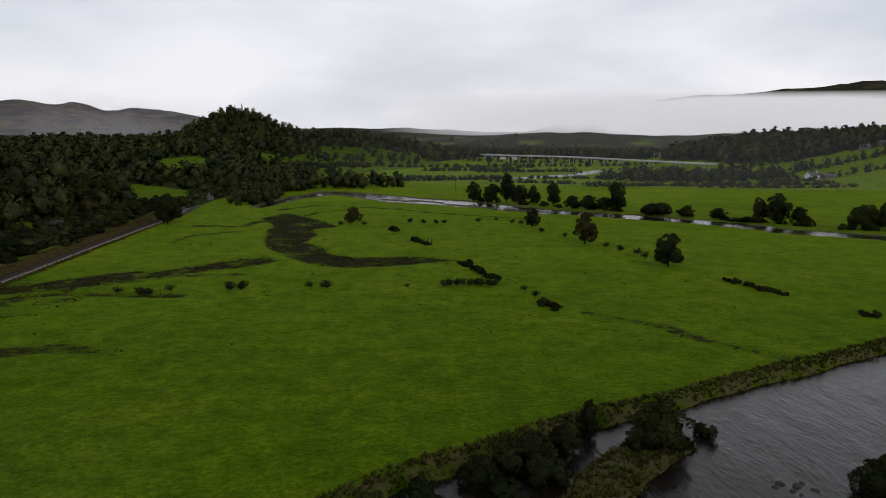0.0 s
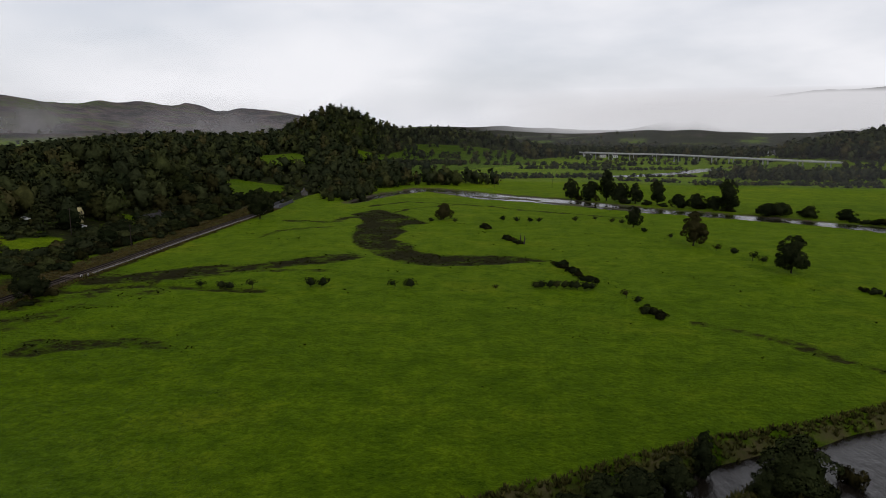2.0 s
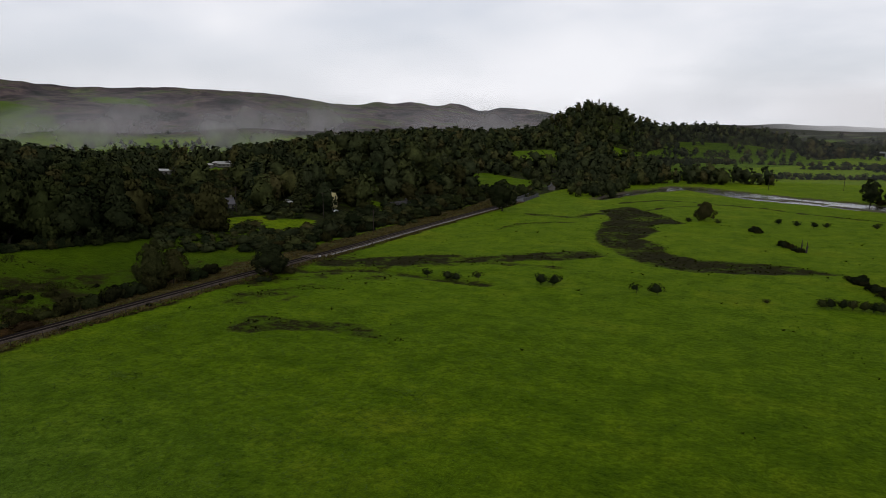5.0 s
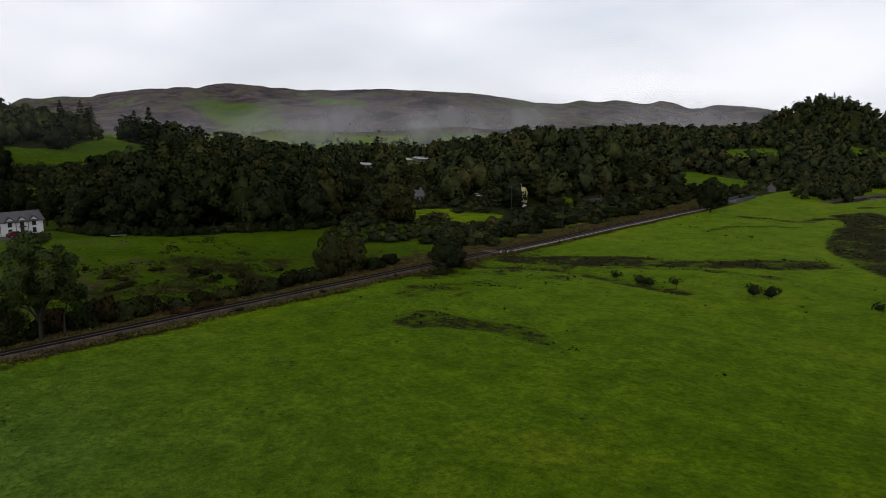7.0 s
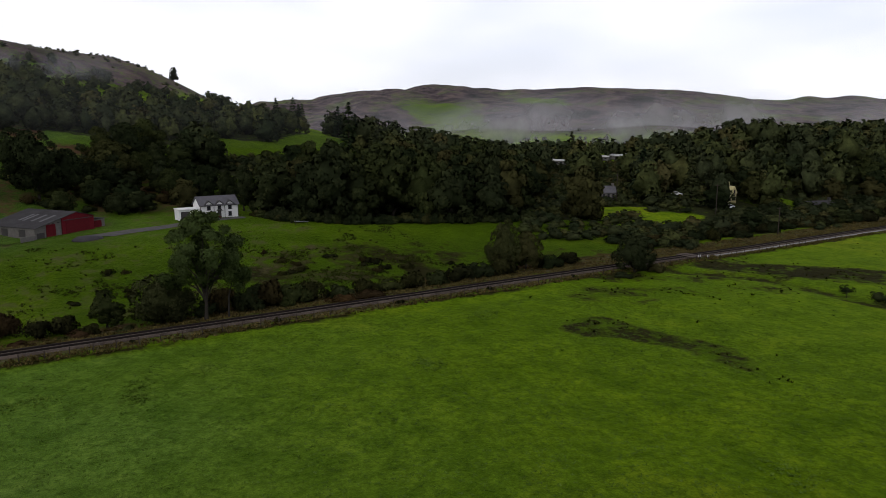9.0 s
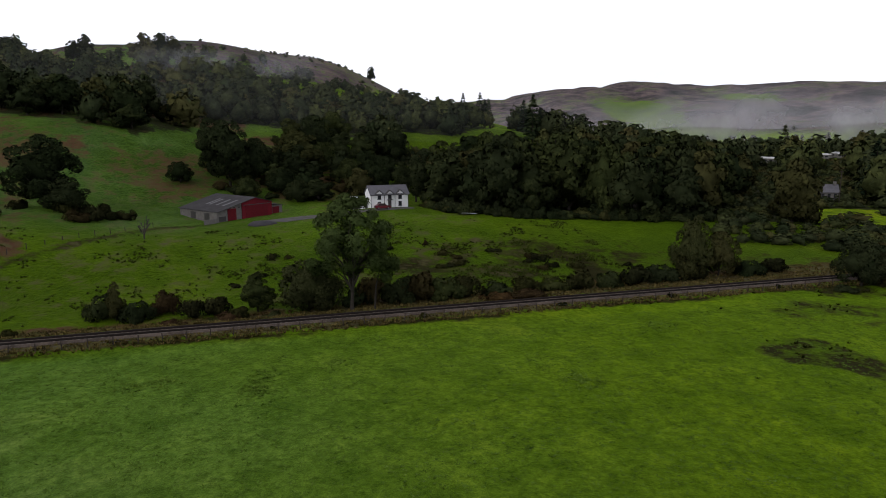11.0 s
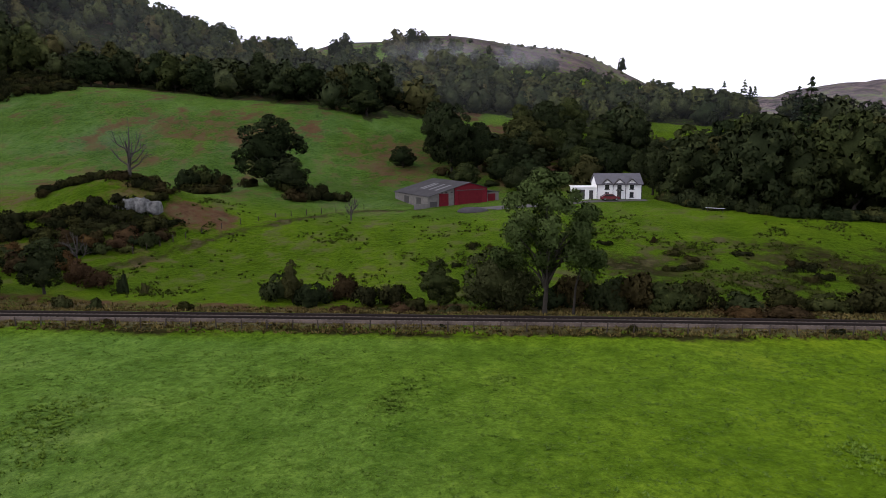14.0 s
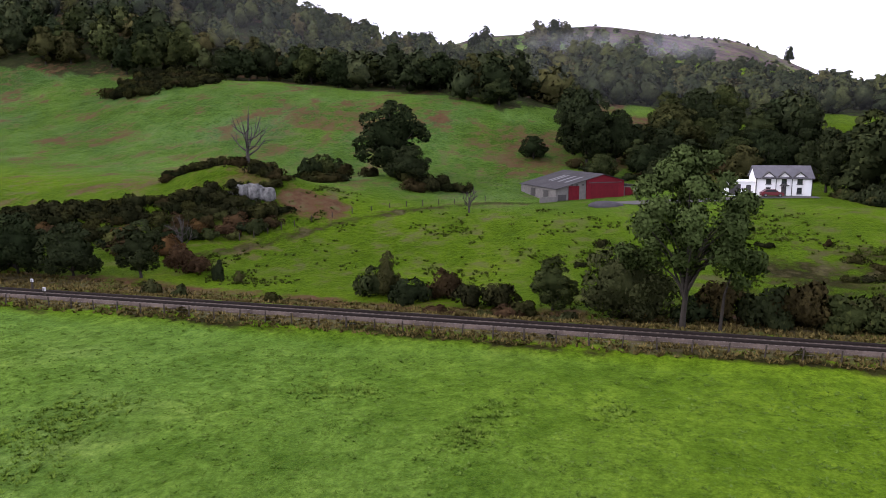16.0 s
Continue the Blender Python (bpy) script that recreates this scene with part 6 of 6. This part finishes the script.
car(-203.2, 94.8, float(height(-203.2, 94.8)) + 0.12, 98, M_CARRED, "dark red hatchback parked before the farmhouse")
car(-173.5, 259.5, float(height(-173.5, 259.5)), 60, M_CARWHITE, "white car parked among the gardens")
car(-197, 259.6, float(height(-197, 259.6)), 40, M_CARWHITE, "white car parked under the trees")
gate = thing("white_rail", -187, 113.5, float(height(-187, 113.5)), "single white rail on thin posts by the wood", "rail", turn=60)
for x in (-1.5, 1.5):
    part("post", boxed(x - 0.05, -0.05, -0.2, x + 0.05, 0.05, 1.0), M_POST, gate)
part("bar", boxed(-1.9, -0.03, 0.88, 1.9, 0.03, 0.98), M_RAILWHITE, gate)

# ---- gardens, caravans and far buildings ----


def cottage(name, x, y, turn, w, d, eaves, top, wall, roof, label, z=None, openings=3):
    z = float(height(x, y)) if z is None else z
    ob = thing(name, x, y, z, label, "house", turn=turn)
    part("wall", prism(bmesh.new(), [(-d / 2, -1), (d / 2, -1), (d / 2, eaves), (0, top - 0.1), (-d / 2, eaves)], -w / 2, w / 2), wall, ob)
    for s in (-1, 1):
        part("roof", prism(bmesh.new(), [(s * (d / 2 + 0.35), eaves - 0.25), (0, top), (0, top + 0.16), (s * (d / 2 + 0.35), eaves - 0.09)], -w / 2 - 0.3, w / 2 + 0.3), roof, ob)
    for k in range(openings):
        x = -w / 2 + w * (k + 0.5) / openings
        for z in ([0.9] if eaves < 4 else [0.9, 3.2]):
            window(ob, x, -d / 2, z, min(1.0, w / openings * 0.5), 1.2)
    part("chimney", boxed(w / 2 - 1.1, -0.4, top - 0.6, w / 2 - 0.3, 0.4, top + 1.0), wall, ob)
    return ob


yh = cottage("yellow_cottage", -182, 267, 100, 5.0, 6.0, 3.6, 6.2, M_YELLOW, M_SLATE, "cream-yellow gabled cottage among the trees")
part("gable", prism(bmesh.new(), [(-1.7, 3.2), (1.7, 3.2), (1.7, 4.0), (0, 6.0), (-1.7, 4.0)], -3.6, 0, "y"), M_YELLOW, yh, "projecting cream gable")
window(yh, 0, -3.6, 3.5, 0.8, 1.2)
cottage("cottage", -204, 232, 60, 5, 5, 2.6, 4.6, M_BLOCK, M_SLATE, "white cottage half hidden by trees")
cottage("garden_house", -163, 292, 80, 11, 5, 2.4, 3.2, M_DARK, M_SHEET, "low long-roofed outbuilding behind the garden", openings=4)
cottage("shed", -144, 434, 120, 4.0, 3.6, 2.0, 3.4, M_BLOCK, M_SLATE, "small white gabled building by the railway bridge", openings=2)
cottage("farmhouse", 333, 632, 20, 11, 7, 4.2, 6.6, M_WHITE, M_SLATE, "far white farmhouse in the valley", openings=5)
cottage("outbuilding", 349, 634, 10, 12, 6, 2.6, 3.8, M_BLOCK, M_SLATE, "low grey farm building in the valley", openings=3)
cottage("house", 318, 1045, 10, 8, 7, 5, 8, M_WHITE, M_SLATE, "far white house below the wooded hill")
for x, y in ((445, 745), (462, 742), (70, 1075), (92, 1068), (110, 1080)):
    cottage("house", x, y, random.uniform(-30, 30), 9, 7, 3.4, 5.6, M_WHITE if x < 300 else M_BLOCK, M_SLATE, "far pale house at the valley side")


def caravan(x, y, turn):
    ob = thing("caravan", x, y, float(height(x, y)) + 0.5, "long pale cream static caravan among trees", "caravan", "caravans", turn)
    bm = boxed(-5, -1.8, 0, 5, 1.8, 2.5, bevel=0.12)
    part("body", bm, M_BLOCK, ob)
    part("roof", prism(bmesh.new(), [(-1.9, 2.5), (1.9, 2.5), (0, 2.85)], -5.1, 5.1), M_CONCRETE, ob)
    for x in (-3.2, 0, 3.2):
        part("window", boxed(x - 0.8, -1.86, 1.0, x + 0.8, -1.78, 1.9), M_GLASS, ob)
    part("skirt", boxed(-4.8, -1.6, -0.8, 4.8, 1.6, 0.0), M_DARK, ob)


for x, y, w in ((-366, 338, 20), (-376, 346, 30), (-384, 352, 10), (-372, 356, 25), (-392, 398, 20), (-402, 406, 35), (-396, 414, 15), (-410, 412, 25), (-384, 408, 20), (-405, 424, 10), (-390, 424, 30)):
    caravan(x, y, w)

viaduct = thing("road_viaduct", 180, 930, 0, "long pale concrete road viaduct across the valley", "bridge")
VL = [(60, 1040), (78, 1011), (122, 988), (168, 962), (200, 918), (224, 880), (268, 810), (300, 770)]
VP = np.array([(float(np.interp(t, np.linspace(0, 1, 8), [p[0] for p in VL])), float(np.interp(t, np.linspace(0, 1, 8), [p[1] for p in VL])), 8.2) for t in np.linspace(0, 1, 60)])
v, f = sweep(VP, [(-5, 0), (-5, 1.9), (-4.7, 1.9), (-4.6, 1.0), (4.6, 1.0), (4.7, 1.9), (5, 1.9), (5, 0)])
hang("deck", raw_mesh("deck", v - np.array((180, 930, 0)), f), M_CONCRETE, viaduct)
for k in range(2, 58, 5):
    x, y, z = VP[k]
    for s in (-2.6, 2.6):
        part("pier", boxed(x - 180 + s - 0.6, y - 930 - 0.7, float(height(x, y)) - 0.5, x - 180 + s + 0.6, y - 930 + 0.7, 8.2), M_CONCRETE, viaduct)

bridge = thing("railway_bridge", -137, 376, 0.4, "dark iron girder bridge carrying the railway", "bridge", turn=7)
for s in (-2.6, 2.6):
    gd = part("girder", boxed(s - 0.15, -15, 0.0, s + 0.15, 15, 1.7, bevel=0.03), M_STEELDARK, bridge)
    for k in range(9):
        part("stiffener", boxed(s - 0.24, -14 + k * 3.5 - 0.1, 0.0, s + 0.24, -14 + k * 3.5 + 0.1, 1.66), M_STEELDARK, gd)
part("deck", boxed(-2.4, -15, 0.1, 2.4, 15, 0.5), M_STEELDARK, bridge, "dark iron bridge deck")
for y in (-15.5, 15.5):
    part("abutment", boxed(-3.4, y - 1, -3, 3.4, y + 1, 0.4), M_BLOCK, bridge)


def pole(x, y, high):
    ob = thing("telegraph_pole", x, y, float(height(x, y)), "slim wooden telegraph pole", "pole", "telegraph poles")
    v, f = tubes([[((0, 0, -0.5), 0.17), ((0, 0, high), 0.11)]], 8)
    hang("shaft", raw_mesh("shaft", v, f, True), M_POST, ob)
    part("crossarm", boxed(-0.9, -0.06, high - 0.7, 0.9, 0.06, high - 0.55), M_POST, ob)


for x, y, h in ((-141, 240, 8), (-168, 246, 10), (-197, 230, 10), (-30, 500, 8), (10, 520, 8), (92, 640, 9), (148, 600, 9)):
    pole(x, y, h)
for x, y in ((-4, 267), (-5.5, 270)):
    st = thing("dead_stump", x, y, float(height(x, y)), "broken bare tree stump in the pasture", "stump")
    v, f = tubes([[((0, 0, -0.3), 0.35), ((0.1, 0, 1.5), 0.22), ((0.2, 0.1, 3.6), 0.05)], [((0.1, 0, 1.3), 0.12), ((0.8, 0.2, 2.3), 0.04)]], 7)
    hang("trunk", raw_mesh("trunk", v, f, True), M_DEADWOOD, st)

# ---- grasses ----


def tufts(name, x, y, high, wide, blades, material, label, seed, category="grass"):
    """Grass clumps: narrow blades that lean out from each root."""
    g = np.random.default_rng(seed)
    n = len(x)
    z = height(x, y)
    root = np.repeat(np.stack([x, y, z - 0.03], 1), blades, 0)
    w = g.uniform(0, 6.283, n * blades)
    h = np.repeat(high * g.uniform(0.6, 1.3, n), blades) * g.uniform(0.7, 1.2, n * blades)
    s = np.repeat(wide * g.uniform(0.6, 1.3, n), blades)
    out = np.stack([np.cos(w), np.sin(w), 0 * w], 1)
    side = np.stack([-np.sin(w), np.cos(w), 0 * w], 1)
    base = root + out * (s * 0.25)[:, None]
    tip = root + out * (s * g.uniform(0.6, 1.2, n * blades))[:, None] + np.stack([0 * w, 0 * w, h], 1)
    b = (s * 0.30)[:, None]
    V = np.stack([base - side * b, base + side * b, tip], 1).reshape(-1, 3)
    F = np.arange(len(V)).reshape(-1, 3)
    me = raw_mesh(name, V, F)
    me.materials.append(material)
    return tagged(new(name, me), label, category, kind="stuff")


def strew(g, n, x0, x1, y0, y1):
    return g.uniform(x0, x1, n), g.uniform(y0, y1, n)


g = np.random.default_rng(101)
x, y = strew(g, 34000, -116, -30, -20, 150)
keep = (x > rail_x(y) + 5) & (g.uniform(size=len(x)) < smooth(-20, -60, x) * 0.8 + 0.2)
tufts("pasture_grass", x[keep], y[keep], 0.11, 0.28, 5, M_GRASS, "short cropped pasture grass", 1)
cx = np.repeat([-92, -90, -88, -84, -93, -102, -101, -103, -97, -91, -90, -101, -97, -49, -108, -88, -86], 55)
cy = np.repeat([37, 39, 41, 42.5, 39.5, 55, 52, 73.6, 65, 98.5, 99.5, 66, 64.5, 113, 119, 38, 37], 55)
tufts("coarse_tussocks", cx + g.normal(size=len(cx)) * 1.3, cy + g.normal(size=len(cx)) * 1.0, 0.20, 0.30, 6, M_TUSSOCK, "clumps of longer dark grass in the pasture", 12)
x, y = strew(g, 2600, -112, 30, 0, 300)
keep = (x > rail_x(y) + 5) & (rough(x, y, 45, 3) + 0.5 * rough(x, y, 14, 1) > 0.55)
tufts("coarse_tufts", x[keep], y[keep], 0.22, 0.35, 7, M_GRASS, "darker coarse tufts strewn over the pasture", 2)
x, y = strew(g, 60000, -128, 75, 120, 380)
c1, _ = covers(x, y, 0 * x)
keep = (c1[:, 0] + 0.5 * rough(x, y, 12, 2) + 0.3 * rough(x, y, 4, 1) > 0.62) & (g.uniform(size=len(x)) < 0.2)
tufts("rushes", x[keep], y[keep], 0.32, 0.45, 6, M_RUSH, "dark rushes along the old river course", 3, "rushes")
x, y = strew(g, 15000, -188, -134, 8, 135)
keep = (0.8 * rough(x, y, 40, 4) + 0.9 * rough(x, y, 9, 2) + 0.6 * rough(x, y, 3.1, 1) + 0.4 * smooth(70, 105, y) + 0.30 * smooth(75, 60, y) > 0.86)
tufts("field_rushes", x[keep], y[keep], 0.34, 0.32, 9, M_FIELDRUSH, "dark rush tussocks in the farm field", 4, "rushes")
y = g.uniform(-60, 360, 22000)
u = np.where(g.uniform(size=len(y)) < 0.3, g.uniform(1.9, 4.8, len(y)), -g.uniform(2.0, 12, len(y)))
tufts("verge_grass", rail_x(y) + u, y, 0.32, 0.4, 4, M_VERGE, "tawny rough grass along the railway", 5)
x, y = strew(g, 30000, -30, 110, 60, 160)
south = np.interp(x, BANK_X, BANK_Y) - y
keep = ((south > -5) & (south < 1.8)) | (to_line(x, y, SPIT) < 4.5)
tufts("bank_grass", x[keep], y[keep], 0.55, 0.6, 6, M_BANK, "tawny rank grass on the river bank", 6)
for k in range(60):
    x, y = -136 - g.uniform(6, 34), g.uniform(60, 140)
    if 0.5 * rough(x, y, 26, 1) + 0.6 > g.uniform() and abs(x + 150) < 16:
        plant(GORSE[k % 2], x, y, g.uniform(0.35, 0.7), g.uniform(0.35, 0.65), group="field bushes", label="small dark bush in the rough farm field")

# ---- mist and haze sheets ----


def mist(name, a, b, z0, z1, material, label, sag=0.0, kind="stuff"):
    """A thin sheet that stands between two places: a drifting bank of mist, or distance haze."""
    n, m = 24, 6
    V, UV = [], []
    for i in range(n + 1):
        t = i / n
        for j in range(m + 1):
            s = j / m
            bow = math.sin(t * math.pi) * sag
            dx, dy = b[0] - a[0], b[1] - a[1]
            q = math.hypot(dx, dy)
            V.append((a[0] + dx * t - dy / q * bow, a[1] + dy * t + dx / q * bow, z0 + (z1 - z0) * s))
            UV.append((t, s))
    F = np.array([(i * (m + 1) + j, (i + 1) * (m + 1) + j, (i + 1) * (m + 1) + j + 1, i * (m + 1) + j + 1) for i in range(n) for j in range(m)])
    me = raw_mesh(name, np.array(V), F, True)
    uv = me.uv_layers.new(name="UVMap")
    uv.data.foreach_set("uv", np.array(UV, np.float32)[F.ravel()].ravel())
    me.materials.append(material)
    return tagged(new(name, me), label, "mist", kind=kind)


mist("valley_mist", (-1640, 480), (-380, 1620), -40, 120, mist_material("valley_mist", 0.62, 0.0042, 0.0, 1.6), "thin grey mist lying before the moorland hill", 150)
mist("valley_mist", (-1250, 420), (-330, 1130), -15, 70, mist_material("low_mist", 0.55, 0.006, 0.0, 1.2), "low white mist over the woods", 60)
mist("hill_mist", (-436, -8), (-478, 104), 56, 72, mist_material("hill_mist", 0.34, 0.03, 0.0, 1.2), "wisp of white mist across the hilltop")
# this bank's brightness is emitted, not daylight falling on it
mist("backdrop_cloud", (-160, 1840), (2200, 800), 14, 140, mist_material("glowing_cloud_bank", 2.6, 0.0022, 0.55, 0.85, 0.68), "far white cloud bank lying on the hills, bright by its own glow", 260, kind="structure")
# the haze ones are added sheets: aerial haze painted over what lies behind
mist("valley_haze", (-1500, 250), (-150, 1750), -150, 300, mist_material("hill_haze", 0.045, 0.0012, 0.75, 1.0), "added sheet for pale distance haze before the moorland", 120)
mist("valley_haze", (-150, 1260), (820, 1060), -30, 90, mist_material("east_haze", 0.13, 0.003, 0.4, 1.0), "added sheet for pale distance haze below the cloud", 60)
mist("hillside_haze", (-325, -260), (-352, 230), -5, 130, mist_material("hillside_haze", 0.035, 0.012, 0.5, 0.8), "added sheet for faint distance haze along the wooded hillside")
mist("valley_haze", (-140, 600), (560, 500), -30, 60, mist_material("field_haze", 0.07, 0.004, 0.6, 0.8), "added sheet that lifts the dark tones of the far fields as haze")

# the models themselves stand out of use
for kind in [WILLOW] + RUSSET + OAKS + WOOD + THORNS + SPRUCES + GORSE + SHRUB:
    for o in (*kind.children_recursive, kind):
        bpy.data.objects.remove(o)
